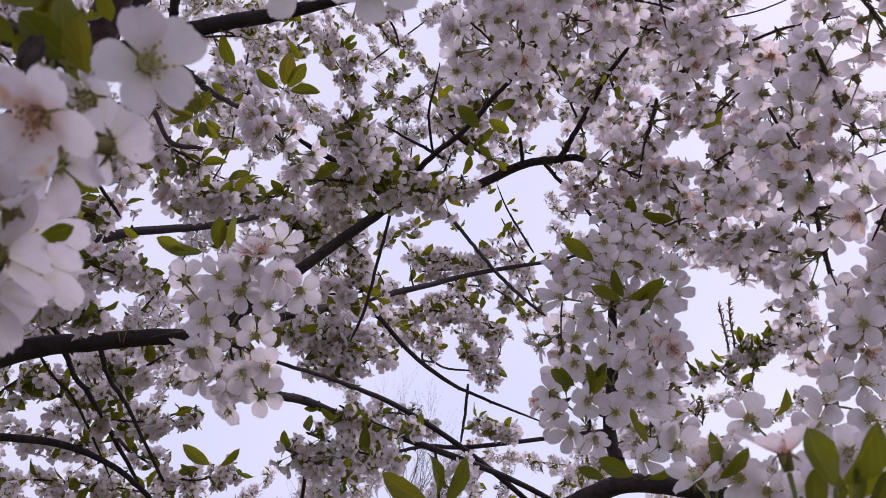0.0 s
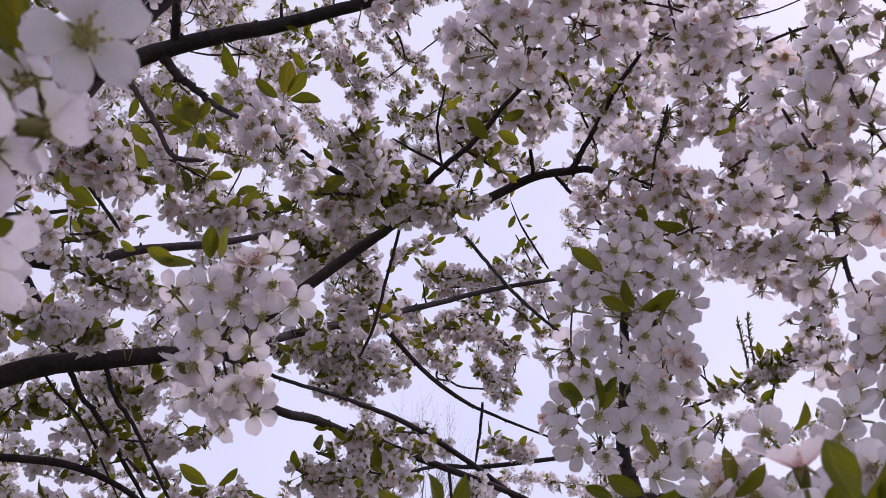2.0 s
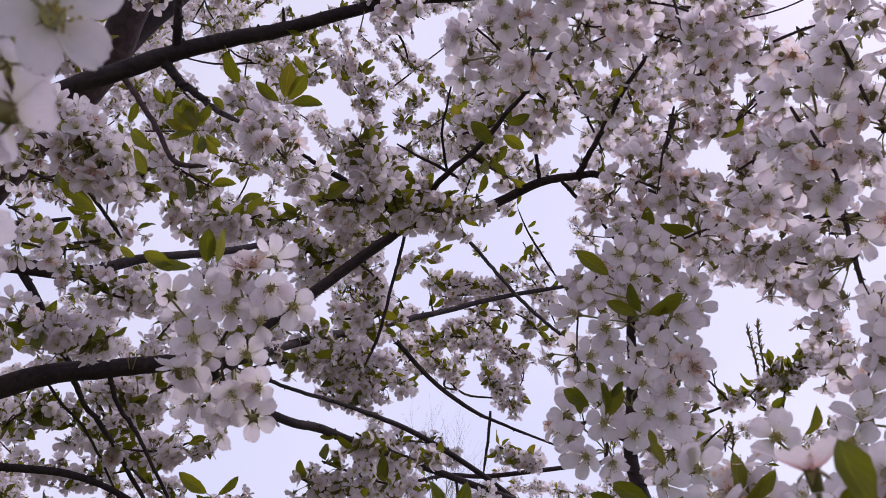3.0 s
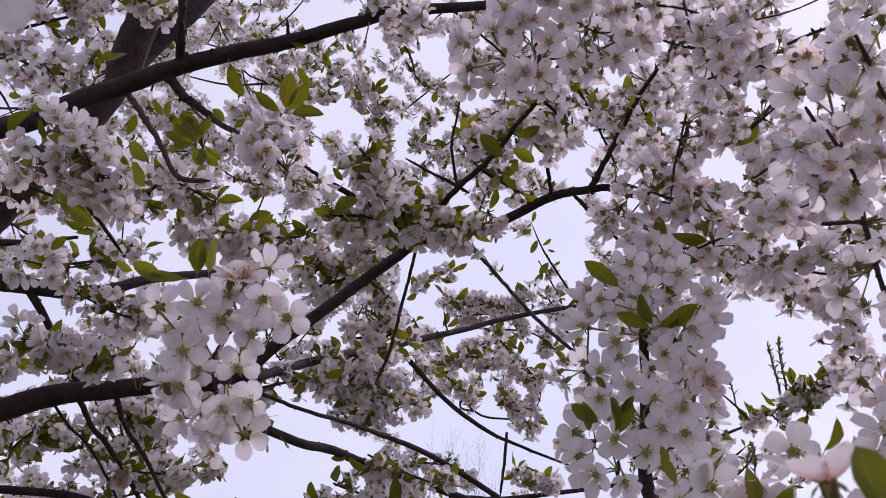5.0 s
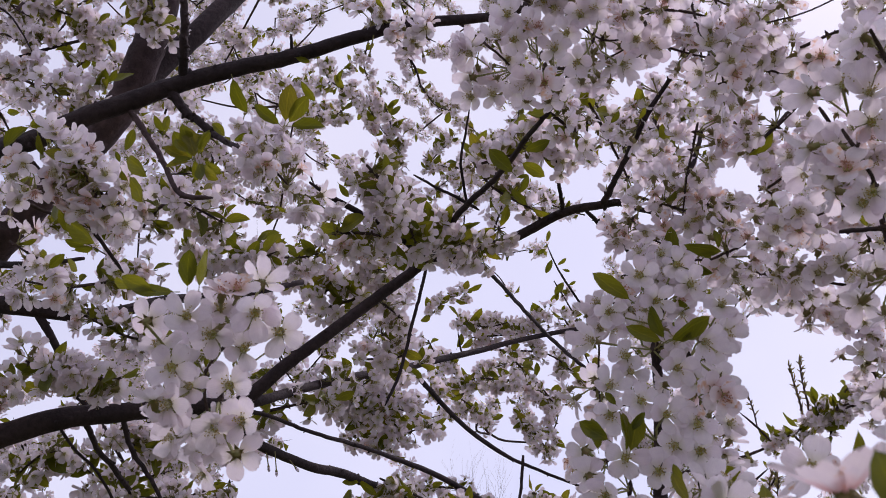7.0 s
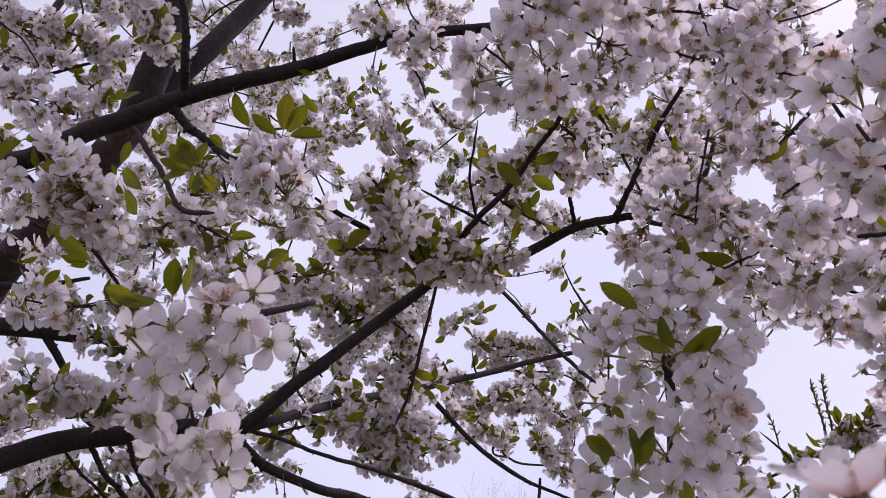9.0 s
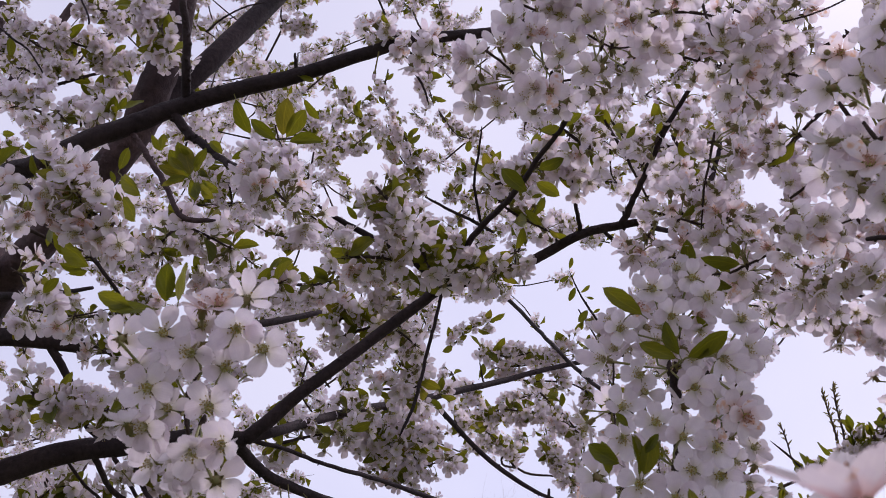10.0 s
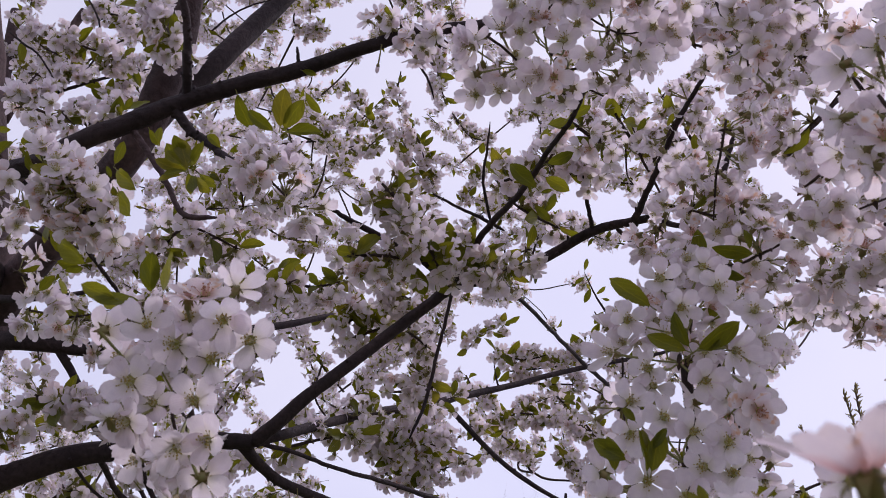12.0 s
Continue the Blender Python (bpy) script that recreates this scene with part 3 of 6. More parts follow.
branch((-0.273, 0.608, 1.989, 5.0), (-0.257, 0.614, 1.972, 4.1), (-0.236, 0.609, 1.955, 3.5), (-0.216, 0.603, 1.938, 2.9), (-0.178, 0.565, 1.902, 2.2), (-0.140, 0.514, 1.866, 1.6))
branch((-0.312, 0.613, 1.974, 3.1), (-0.292, 0.613, 1.950, 3.0), (-0.268, 0.618, 1.920, 2.7), (-0.255, 0.623, 1.899, 2.4), (-0.242, 0.623, 1.888, 2.4), (-0.216, 0.621, 1.887, 2.1), name="twig", bark=BARK_OLD, sides=8)
branch((-0.728, 1.102, 1.707, 19.0), (-0.560, 0.961, 1.732, 14.9), (-0.517, 0.946, 1.747, 13.8), (-0.457, 0.947, 1.771, 12.8), (-0.393, 0.970, 1.791, 11.4), (-0.336, 0.967, 1.801, 10.5), (-0.305, 0.975, 1.807, 9.8), (-0.268, 0.976, 1.808, 9.0))
branch((-0.902, 1.179, 1.767, 28.9), (-0.822, 1.159, 1.721, 24.0), (-0.728, 1.102, 1.707, 19.0))
branch((-0.268, 0.976, 1.808, 8.4), (-0.239, 0.970, 1.834, 8.0), (-0.211, 0.967, 1.864, 7.6), (-0.175, 0.968, 1.899, 7.3), (-0.127, 0.977, 1.952, 7.1), (-0.085, 0.976, 1.991, 6.8), (-0.058, 0.968, 2.012, 6.8), (-0.018, 0.949, 2.012, 6.3), (0.044, 0.914, 2.020, 5.8), (0.101, 0.870, 2.034, 5.3), (0.144, 0.844, 2.033, 4.6))
branch((0.144, 0.844, 2.033, 3.9), (0.157, 0.808, 2.051, 3.2), (0.170, 0.759, 2.068, 2.8), (0.182, 0.722, 2.083, 2.5), (0.197, 0.676, 2.091, 1.8), (0.209, 0.659, 2.109, 0.9))
branch((0.141, 0.845, 2.032, 4.3), (0.163, 0.841, 2.035, 4.3), (0.186, 0.825, 2.018, 2.9), (0.221, 0.754, 1.968, 2.1))
branch((0.127, 0.858, 2.032, 2.6), (0.152, 0.884, 2.022, 2.4), (0.179, 0.909, 2.012, 2.1), (0.214, 0.965, 2.004, 1.8), name="twig", sides=7)
branch((0.102, 0.869, 2.035, 2.7), (0.095, 0.838, 2.050, 2.3), (0.089, 0.806, 2.064, 1.9), name="twig", sides=7)
branch((-0.058, 0.967, 2.015, 4.3), (-0.017, 0.856, 2.018, 3.6), (0.027, 0.775, 2.021, 3.1), (0.055, 0.711, 2.028, 2.6), (0.075, 0.670, 2.033, 2.3), (0.091, 0.608, 2.033, 1.9))
branch((-0.169, 0.756, 1.989, 1.2), (-0.146, 0.776, 1.983, 2.8), (-0.114, 0.816, 1.985, 3.5), (-0.082, 0.884, 1.995, 3.7), (-0.058, 0.968, 2.012, 4.3))
branch((-0.008, 0.870, 2.034, 1.7), (-0.018, 0.827, 2.066, 1.6), (-0.013, 0.791, 2.085, 1.3), (-0.009, 0.759, 2.097, 0.9), name="twig", sides=7)
branch((-0.065, 0.789, 2.025, 1.2), (-0.042, 0.814, 2.026, 1.6), (-0.014, 0.848, 2.031, 2.0), (0.005, 0.872, 2.033, 2.0), name="twig", sides=7)
branch((-0.059, 0.969, 2.010, 2.1), (-0.063, 0.970, 1.972, 2.1), (-0.069, 0.971, 1.932, 2.1), (-0.078, 0.974, 1.866, 2.1), (-0.090, 0.967, 1.820, 1.7), name="twig", sides=7)
branch((-0.003, 0.959, 2.018, 2.5), (0.040, 1.123, 2.049, 2.8), (0.089, 1.369, 2.109, 3.3), (0.145, 1.568, 2.145, 3.7), (0.207, 1.718, 2.163, 3.5), (0.247, 1.769, 2.157, 2.4), name="twig", sides=7)
branch((-0.268, 0.976, 1.808, 6.3), (-0.241, 1.009, 1.831, 6.1), (-0.223, 1.105, 1.879, 6.2), (-0.189, 1.249, 1.949, 6.5), (-0.141, 1.393, 2.017, 6.7), (-0.094, 1.486, 2.071, 6.1), (-0.010, 1.621, 2.152, 5.5), (0.049, 1.679, 2.197, 5.1), (0.136, 1.742, 2.249, 4.8), (0.261, 1.815, 2.311, 3.7), (0.339, 1.843, 2.349, 2.6))
branch((-0.115, 1.472, 2.045, 4.5), (-0.041, 1.615, 2.011, 4.3), (0.024, 1.726, 1.996, 4.5), (0.087, 1.762, 1.977, 3.4), (0.208, 1.785, 1.945, 2.2), (0.290, 1.795, 1.925, 1.0))
branch((0.086, 1.758, 1.993, 3.4), (0.085, 1.773, 1.934, 2.9), (0.081, 1.787, 1.871, 2.9), name="twig", sides=7)
branch((-0.281, 0.978, 1.805, 7.0), (-0.263, 1.015, 1.790, 6.4), (-0.243, 1.044, 1.782, 6.2), (-0.194, 1.118, 1.780, 6.1), (-0.166, 1.174, 1.789, 6.3), (-0.127, 1.251, 1.792, 6.2), (-0.060, 1.360, 1.796, 6.2), (0.046, 1.467, 1.789, 5.7), (0.183, 1.567, 1.768, 5.1), (0.340, 1.657, 1.719, 5.4), (0.502, 1.733, 1.665, 5.1))
branch((-0.265, 0.977, 1.808, 2.8), (-0.232, 1.017, 1.812, 2.6), (-0.193, 1.078, 1.814, 2.6), (-0.133, 1.190, 1.828, 3.2), (-0.046, 1.351, 1.838, 4.3), (0.053, 1.463, 1.813, 4.6), (0.144, 1.568, 1.779, 4.9), (0.253, 1.669, 1.722, 5.1), (0.367, 1.762, 1.655, 5.4))
branch((-0.456, 0.951, 1.760, 2.1), (-0.456, 1.010, 1.749, 1.9), (-0.451, 1.070, 1.740, 1.9), (-0.454, 1.185, 1.711, 1.7), (-0.437, 1.252, 1.664, 1.3), name="twig", sides=7)
branch((-0.432, 0.958, 1.773, 3.6), (-0.435, 1.018, 1.756, 3.3), (-0.433, 1.076, 1.747, 3.5), (-0.440, 1.186, 1.732, 3.3), (-0.417, 1.311, 1.675, 2.7))
branch((-0.395, 0.971, 1.784, 3.2), (-0.385, 0.995, 1.753, 2.9), (-0.364, 1.019, 1.727, 2.5), (-0.348, 1.064, 1.694, 2.2), (-0.329, 1.130, 1.653, 1.9))
branch((-0.867, 1.130, 2.002, 21.2), (-0.768, 1.119, 1.977, 16.6), (-0.662, 1.070, 1.956, 12.9), (-0.598, 1.071, 1.955, 11.8), (-0.549, 1.105, 1.963, 10.2), (-0.513, 1.147, 1.989, 8.7), (-0.470, 1.194, 2.032, 7.1), (-0.387, 1.307, 2.102, 6.2), (-0.321, 1.406, 2.174, 4.6))
branch((-0.594, 1.074, 1.951, 5.9), (-0.567, 1.103, 1.912, 5.1), (-0.547, 1.128, 1.869, 4.2), (-0.518, 1.185, 1.837, 3.4), (-0.497, 1.259, 1.797, 2.7))
branch((-0.670, 0.992, 1.980, 5.8), (-0.576, 0.936, 1.955, 4.6), (-0.513, 0.912, 1.949, 3.3), (-0.453, 0.885, 1.946, 2.1))
branch((-0.904, 1.200, 2.437, 3.4), (-0.865, 1.200, 2.463, 3.2), (-0.815, 1.200, 2.488, 3.0), (-0.768, 1.200, 2.508, 2.8), (-0.716, 1.200, 2.527, 2.6), (-0.664, 1.200, 2.540, 2.0), name="twig", sides=7)
branch((0.153, 0.540, 1.738, 3.3), (0.161, 0.577, 1.691, 4.7), (0.165, 0.607, 1.653, 5.3), (0.175, 0.598, 1.613, 6.1))
branch((-0.820, 1.265, 1.424, 28.9), (-0.362, 1.078, 1.473, 18.6), (0.001, 0.756, 1.507, 11.5), (0.093, 0.678, 1.566, 9.6), (0.141, 0.618, 1.594, 8.1), (0.178, 0.598, 1.610, 7.5), (0.227, 0.566, 1.604, 6.9), (0.271, 0.502, 1.586, 6.0), (0.332, 0.429, 1.589, 5.3), (0.384, 0.379, 1.662, 4.9), (0.390, 0.341, 1.739, 4.0), (0.351, 0.305, 1.800, 3.1), (0.310, 0.289, 1.856, 2.4), (0.270, 0.295, 1.908, 1.8))
branch((0.346, 1.563, 1.925, 2.6), (0.425, 1.541, 1.948, 2.3), (0.466, 1.527, 1.960, 2.3), (0.506, 1.511, 1.979, 2.3), (0.532, 1.499, 1.993, 2.3), (0.562, 1.483, 2.012, 2.3), (0.596, 1.467, 2.028, 2.1), (0.629, 1.451, 2.037, 2.1), (0.716, 1.405, 2.066, 2.1), name="twig", bark=TWIG, sides=7)
branch((0.497, 1.513, 1.982, 2.1), (0.476, 1.512, 2.004, 2.1), (0.445, 1.511, 2.030, 1.0), name="twig", bark=TWIG, sides=7)
branch((0.591, 1.469, 2.026, 2.1), (0.588, 1.481, 1.992, 2.1), (0.585, 1.493, 1.956, 1.6), name="twig", bark=TWIG, sides=7)
branch((0.442, 1.613, 1.855, 2.7), (0.479, 1.588, 1.922, 2.1), (0.506, 1.573, 1.951, 1.6), name="twig", sides=7)
branch((0.465, 1.603, 1.874, 2.1), (0.511, 1.580, 1.923, 1.6), (0.520, 1.569, 1.951, 1.1), name="twig", sides=7)
branch((0.200, 1.676, 2.266, 2.3), (0.155, 1.628, 2.306, 2.3), (0.129, 1.595, 2.330, 1.7), (0.107, 1.576, 2.369, 1.1), name="twig", sides=7)
branch((-0.039, 1.577, 2.123, 2.1), (-0.046, 1.569, 2.143, 1.6), (-0.051, 1.559, 2.166, 1.1), name="twig", sides=7)
branch((-0.044, 1.604, 1.810, 2.7), (0.018, 1.651, 1.836, 3.9), (0.095, 1.697, 1.850, 4.5), (0.286, 1.722, 1.895, 4.1), (0.382, 1.751, 1.924, 3.0))
branch((-0.616, 1.067, 1.676, 5.8), (-0.545, 1.100, 1.686, 5.4), (-0.480, 1.126, 1.689, 5.0), (-0.429, 1.168, 1.679, 4.2), (-0.386, 1.217, 1.655, 3.9), (-0.350, 1.284, 1.613, 3.6))

# bursting shoots against the open sky
sprouting((0.549, 1.488, 2.010, 1.9), (0.541, 1.482, 2.047, 1.8), (0.533, 1.476, 2.074, 1.6), (0.525, 1.470, 2.105, 1.1), buds=22)
sprouting((0.558, 1.485, 2.010, 1.9), (0.553, 1.479, 2.047, 1.8), (0.546, 1.473, 2.081, 1.6), (0.542, 1.467, 2.119, 1.1), buds=24)
sprouting((0.476, 1.511, 2.006, 1.3), (0.469, 1.505, 2.033, 1.2), (0.461, 1.499, 2.054, 0.9), buds=9)
sprouting((0.504, 1.520, 1.891, 1.5), (0.505, 1.514, 1.915, 1.3), (0.498, 1.508, 1.936, 1.0), buds=18)
sprouting((0.494, 1.530, 1.893, 1.5), (0.494, 1.524, 1.913, 1.2), (0.497, 1.518, 1.930, 0.9), buds=12)

# flowering twigs close by
flowering((-0.336, 0.967, 1.801, 2.0), (-0.217, 0.669, 1.722, 1.6), (-0.119, 0.406, 1.648, 1.3), (-0.103, 0.369, 1.640, 1.0), spurs=0)
flowering((-0.090, 0.374, 1.669, 2.0), (-0.103, 0.369, 1.640, 1.6), (-0.097, 0.380, 1.613, 1.3), (-0.097, 0.403, 1.604, 1.0), spurs=4, leafy=0.2)
umbel((-0.103, 0.370, 1.638), False, (-0.105, 0.330, 1.654, 1), (-0.092, 0.337, 1.649, 1), (-0.109, 0.337, 1.631, 1), (-0.108, 0.343, 1.615, 1), (-0.082, 0.347, 1.627, 1), (-0.115, 0.341, 1.614, 0), (-0.122, 0.326, 1.649, -1), (-0.122, 0.350, 1.645, 1))
umbel((-0.088, 0.373, 1.642), False, (-0.078, 0.342, 1.644, 1), (-0.074, 0.337, 1.662, 1), (-0.061, 0.343, 1.655, 1), (-0.082, 0.357, 1.661, 1), (-0.098, 0.359, 1.672, 1), (-0.080, 0.358, 1.687, -1))
umbel((-0.100, 0.366, 1.681), True, (-0.093, 0.339, 1.671, 0), (-0.086, 0.340, 1.674, 0))
umbel((-0.095, 0.376, 1.627), False, (-0.087, 0.351, 1.608, 1), (-0.075, 0.354, 1.612, 1), (-0.076, 0.358, 1.597, -1), (-0.118, 0.384, 1.611, 1), (-0.105, 0.401, 1.604, 1))
flowering((0.163, 0.509, 1.801, 2.0), (0.153, 0.524, 1.749, 1.6), (0.152, 0.533, 1.727, 1.3), spurs=4, leafy=0.1)
flowering((0.179, 0.541, 1.723, 2.0), (0.186, 0.554, 1.679, 1.6), (0.185, 0.548, 1.622, 1.3), spurs=4, leafy=0.2)
flowering((0.157, 0.552, 1.761, 2.0), (0.118, 0.532, 1.768, 1.6), (0.114, 0.548, 1.730, 1.3), (0.116, 0.542, 1.686, 1.0), (0.119, 0.531, 1.651, 0.9), spurs=6, leafy=0.1)
flowering((0.155, 0.539, 1.738, 2.0), (0.174, 0.513, 1.742, 1.6), (0.179, 0.523, 1.713, 1.3), (0.175, 0.516, 1.671, 1.0), spurs=4, leafy=0.2)
flowering((0.128, 0.522, 1.786, 2.0), (0.167, 0.512, 1.794, 1.6), (0.205, 0.502, 1.796, 1.3), spurs=4, leafy=0.1)
umbel((0.145, 0.479, 1.730), False, (0.128, 0.441, 1.746, 1), (0.157, 0.438, 1.741, 1), (0.110, 0.453, 1.726, 1), (0.141, 0.464, 1.741, 1), (0.152, 0.452, 1.761, 1))
umbel((0.142, 0.485, 1.716), False, (0.104, 0.470, 1.713, 1), (0.123, 0.461, 1.701, 1), (0.152, 0.459, 1.695, 1), (0.166, 0.450, 1.710, 1), (0.134, 0.481, 1.730, 1))
umbel((0.164, 0.484, 1.710), False, (0.182, 0.466, 1.741, 1), (0.177, 0.469, 1.713, 1), (0.175, 0.456, 1.689, -1), (0.184, 0.472, 1.726, 1), (0.168, 0.478, 1.694, 1))
umbel((0.173, 0.481, 1.682), True, (0.177, 0.450, 1.676, 1), (0.170, 0.450, 1.679, 1))
umbel((0.142, 0.475, 1.653), False, (0.112, 0.460, 1.680, 1), (0.128, 0.441, 1.666, 1), (0.142, 0.441, 1.659, 1), (0.113, 0.465, 1.665, 1), (0.125, 0.465, 1.692, 1))
umbel((0.151, 0.477, 1.640), False, (0.159, 0.439, 1.654, 1), (0.163, 0.453, 1.643, 1), (0.148, 0.445, 1.643, 1), (0.139, 0.451, 1.629, 1))
umbel((0.126, 0.475, 1.623), False, (0.119, 0.442, 1.633, 1), (0.099, 0.463, 1.641, -1), (0.100, 0.447, 1.622, -1), (0.110, 0.448, 1.613, 1), (0.129, 0.466, 1.615, 1))
umbel((0.152, 0.404, 1.597), False, (0.150, 0.372, 1.599, 0), (0.159, 0.369, 1.602, 0), (0.141, 0.377, 1.585, 1))
umbel((0.043, 0.460, 1.915), False, (0.030, 0.424, 1.912, 1), (0.011, 0.428, 1.906, 1), (0.015, 0.440, 1.891, -1), (0.015, 0.448, 1.880, 1), (0.030, 0.447, 1.882, 1), (0.046, 0.444, 1.886, 1))
umbel((0.061, 0.454, 1.922), False, (0.055, 0.440, 1.891, 1), (0.042, 0.424, 1.912, 1), (0.049, 0.419, 1.918, 1), (0.070, 0.427, 1.907, 1), (0.037, 0.414, 1.924, 1))
umbel((0.064, 0.459, 1.916), True, (0.064, 0.441, 1.890, 1), (0.057, 0.420, 1.917, 1))
umbel((0.098, 0.459, 1.945), False, (0.087, 0.427, 1.938, 1), (0.096, 0.424, 1.941, 1), (0.078, 0.435, 1.929, 1), (0.087, 0.447, 1.914, 1), (0.097, 0.447, 1.912, -1), (0.117, 0.445, 1.912, 1))
umbel((0.134, 0.450, 1.950), False, (0.125, 0.433, 1.925, 1), (0.135, 0.434, 1.922, 1), (0.141, 0.436, 1.919, 1), (0.118, 0.424, 1.937, 1), (0.145, 0.423, 1.933, 1))
umbel((0.223, 0.325, 1.779), False, (0.221, 0.280, 1.787, 1), (0.205, 0.292, 1.781, 1), (0.216, 0.291, 1.776, 1), (0.218, 0.298, 1.765, 1))
umbel((0.227, 0.336, 1.779), False, (0.202, 0.318, 1.765, 1), (0.212, 0.320, 1.756, 1), (0.233, 0.311, 1.755, 1), (0.204, 0.351, 1.769, 1), (0.203, 0.328, 1.804, -1))
umbel((0.236, 0.388, 1.864), True, (0.222, 0.360, 1.855, 1), (0.215, 0.363, 1.855, -1))
umbel((0.244, 0.369, 1.850), False, (0.228, 0.338, 1.846, -1), (0.236, 0.332, 1.850, 1))
flowering((0.182, 0.490, 1.786, 2.0), (0.208, 0.469, 1.792, 1.6), (0.238, 0.444, 1.797, 1.3), (0.283, 0.420, 1.808, 1.0), (0.332, 0.387, 1.820, 0.9), leafy=0.12, spurs=6)
flowering((0.200, 0.288, 1.753, 2.0), (0.214, 0.296, 1.733, 1.6), (0.226, 0.320, 1.725, 1.3), (0.234, 0.331, 1.700, 1.0), (0.250, 0.338, 1.668, 0.9), leafy=0.08, spurs=5)
flowering((0.257, 0.336, 1.692, 2.0), (0.245, 0.337, 1.676, 1.6), (0.236, 0.328, 1.651, 1.3), (0.236, 0.337, 1.627, 1.0), leafy=0.08, spurs=4)
flowering((0.243, 0.513, 1.800, 2.0), (0.266, 0.494, 1.775, 1.6), (0.292, 0.481, 1.779, 1.3), leafy=0.08, spurs=4)
flowering((0.232, 0.608, 1.846, 2.0), (0.254, 0.590, 1.823, 1.6), (0.282, 0.586, 1.814, 1.3), leafy=0.08, spurs=5)
flowering((0.207, 0.259, 1.788, 2.0), (0.239, 0.303, 1.782, 1.6), (0.255, 0.310, 1.761, 1.3), leafy=0.08, spurs=3)
flowering((0.201, 0.316, 1.786, 2.0), (0.213, 0.323, 1.770, 1.6), (0.216, 0.315, 1.741, 1.3), leafy=0.08, spurs=1)
flowering((0.233, 0.563, 1.923, 2.0), (0.242, 0.535, 1.923, 1.6), (0.262, 0.516, 1.941, 1.3), (0.274, 0.492, 1.966, 1.0), leafy=0.08, spurs=4)
flowering((0.154, 0.404, 1.953, 2.0), (0.162, 0.397, 1.898, 1.6), (0.175, 0.406, 1.883, 1.3), (0.183, 0.434, 1.876, 1.0), leafy=0.08, spurs=4)
flowering((0.125, 0.421, 1.940, 2.0), (0.153, 0.403, 1.924, 1.6), (0.190, 0.402, 1.914, 1.3), (0.230, 0.388, 1.916, 1.0), (0.271, 0.359, 1.928, 0.9), leafy=0.08, spurs=4)
flowering((0.201, 0.447, 1.921, 2.0), (0.220, 0.447, 1.913, 1.6), (0.246, 0.443, 1.907, 1.3), leafy=0.08, spurs=4)
flowering((0.231, 0.419, 1.911, 2.0), (0.254, 0.406, 1.916, 1.6), (0.271, 0.362, 1.894, 1.3), leafy=0.08, spurs=2)
flowering((0.185, 0.525, 1.923, 2.0), (0.183, 0.537, 1.907, 1.6), (0.180, 0.550, 1.888, 1.3), (0.182, 0.588, 1.863, 1.0), leafy=0.08, spurs=4)
flowering((0.149, 0.614, 1.908, 2.0), (0.186, 0.580, 1.875, 1.6), (0.221, 0.561, 1.852, 1.3), leafy=0.08, spurs=6)
flowering((0.234, 0.525, 1.867, 2.0), (0.246, 0.508, 1.868, 1.6), (0.266, 0.496, 1.857, 1.3), leafy=0.08, spurs=2)
flowering((0.007, 0.435, 1.929, 2.0), (0.033, 0.431, 1.903, 1.6), (0.050, 0.472, 1.915, 1.3), (0.071, 0.479, 1.906, 1.0), leafy=0.08, spurs=3)
flowering((0.037, 0.456, 1.982, 2.0), (0.077, 0.466, 1.970, 1.6), (0.108, 0.474, 1.957, 1.3), (0.132, 0.469, 1.960, 1.0), leafy=0.08, spurs=4)
flowering((0.068, 0.530, 1.971, 2.0), (0.103, 0.509, 1.963, 1.6), (0.130, 0.482, 1.960, 1.3), leafy=0.08, spurs=4)
flowering((0.044, 0.445, 1.994, 2.0), (0.083, 0.451, 1.986, 1.6), (0.129, 0.445, 1.988, 1.3), leafy=0.08, spurs=5)
flowering((0.119, 0.744, 2.098, 2.0), (0.145, 0.804, 2.097, 1.6), (0.180, 0.872, 2.077, 1.3), leafy=0.08, spurs=4, fine=False)
flowering((0.195, 0.802, 2.125, 2.0), (0.214, 0.817, 2.098, 1.6), (0.225, 0.816, 2.060, 1.3), leafy=0.08, spurs=4, fine=False)
flowering((0.237, 0.277, 1.851, 2.0), (0.247, 0.269, 1.822, 1.6), (0.267, 0.277, 1.796, 1.3), leafy=0.08, spurs=3)
flowering((0.265, 0.270, 1.728, 2.0), (0.249, 0.276, 1.712, 1.6), (0.242, 0.289, 1.692, 1.3), leafy=0.08, spurs=3)
flowering((0.273, 0.291, 1.679, 2.0), (0.257, 0.304, 1.670, 1.6), (0.250, 0.306, 1.644, 1.3), leafy=0.08, spurs=3)

# flowering twigs at the middle of the crown
flowering((-0.108, 0.737, 2.002, 2.0), (-0.077, 0.758, 1.976, 1.6), (-0.060, 0.874, 1.977, 1.3), spurs=9, fine=False, leafy=0.6)
flowering((-0.139, 0.768, 1.936, 2.0), (-0.107, 0.790, 1.950, 1.6), (-0.080, 0.822, 1.962, 1.3), spurs=5, fine=False, leafy=0.6)
flowering((-0.060, 0.933, 2.015, 2.0), (-0.018, 0.923, 2.020, 1.6), (0.036, 0.899, 2.027, 1.3), spurs=6, fine=False, leafy=0.9)
flowering((-0.010, 0.866, 2.099, 2.0), (0.019, 0.884, 2.072, 1.6), (0.068, 0.879, 2.041, 1.3), spurs=5, fine=False, leafy=0.9)
flowering((0.036, 0.813, 2.091, 2.0), (0.076, 0.822, 2.077, 1.6), (0.103, 0.824, 2.072, 1.3), spurs=4, fine=False, leafy=0.8)
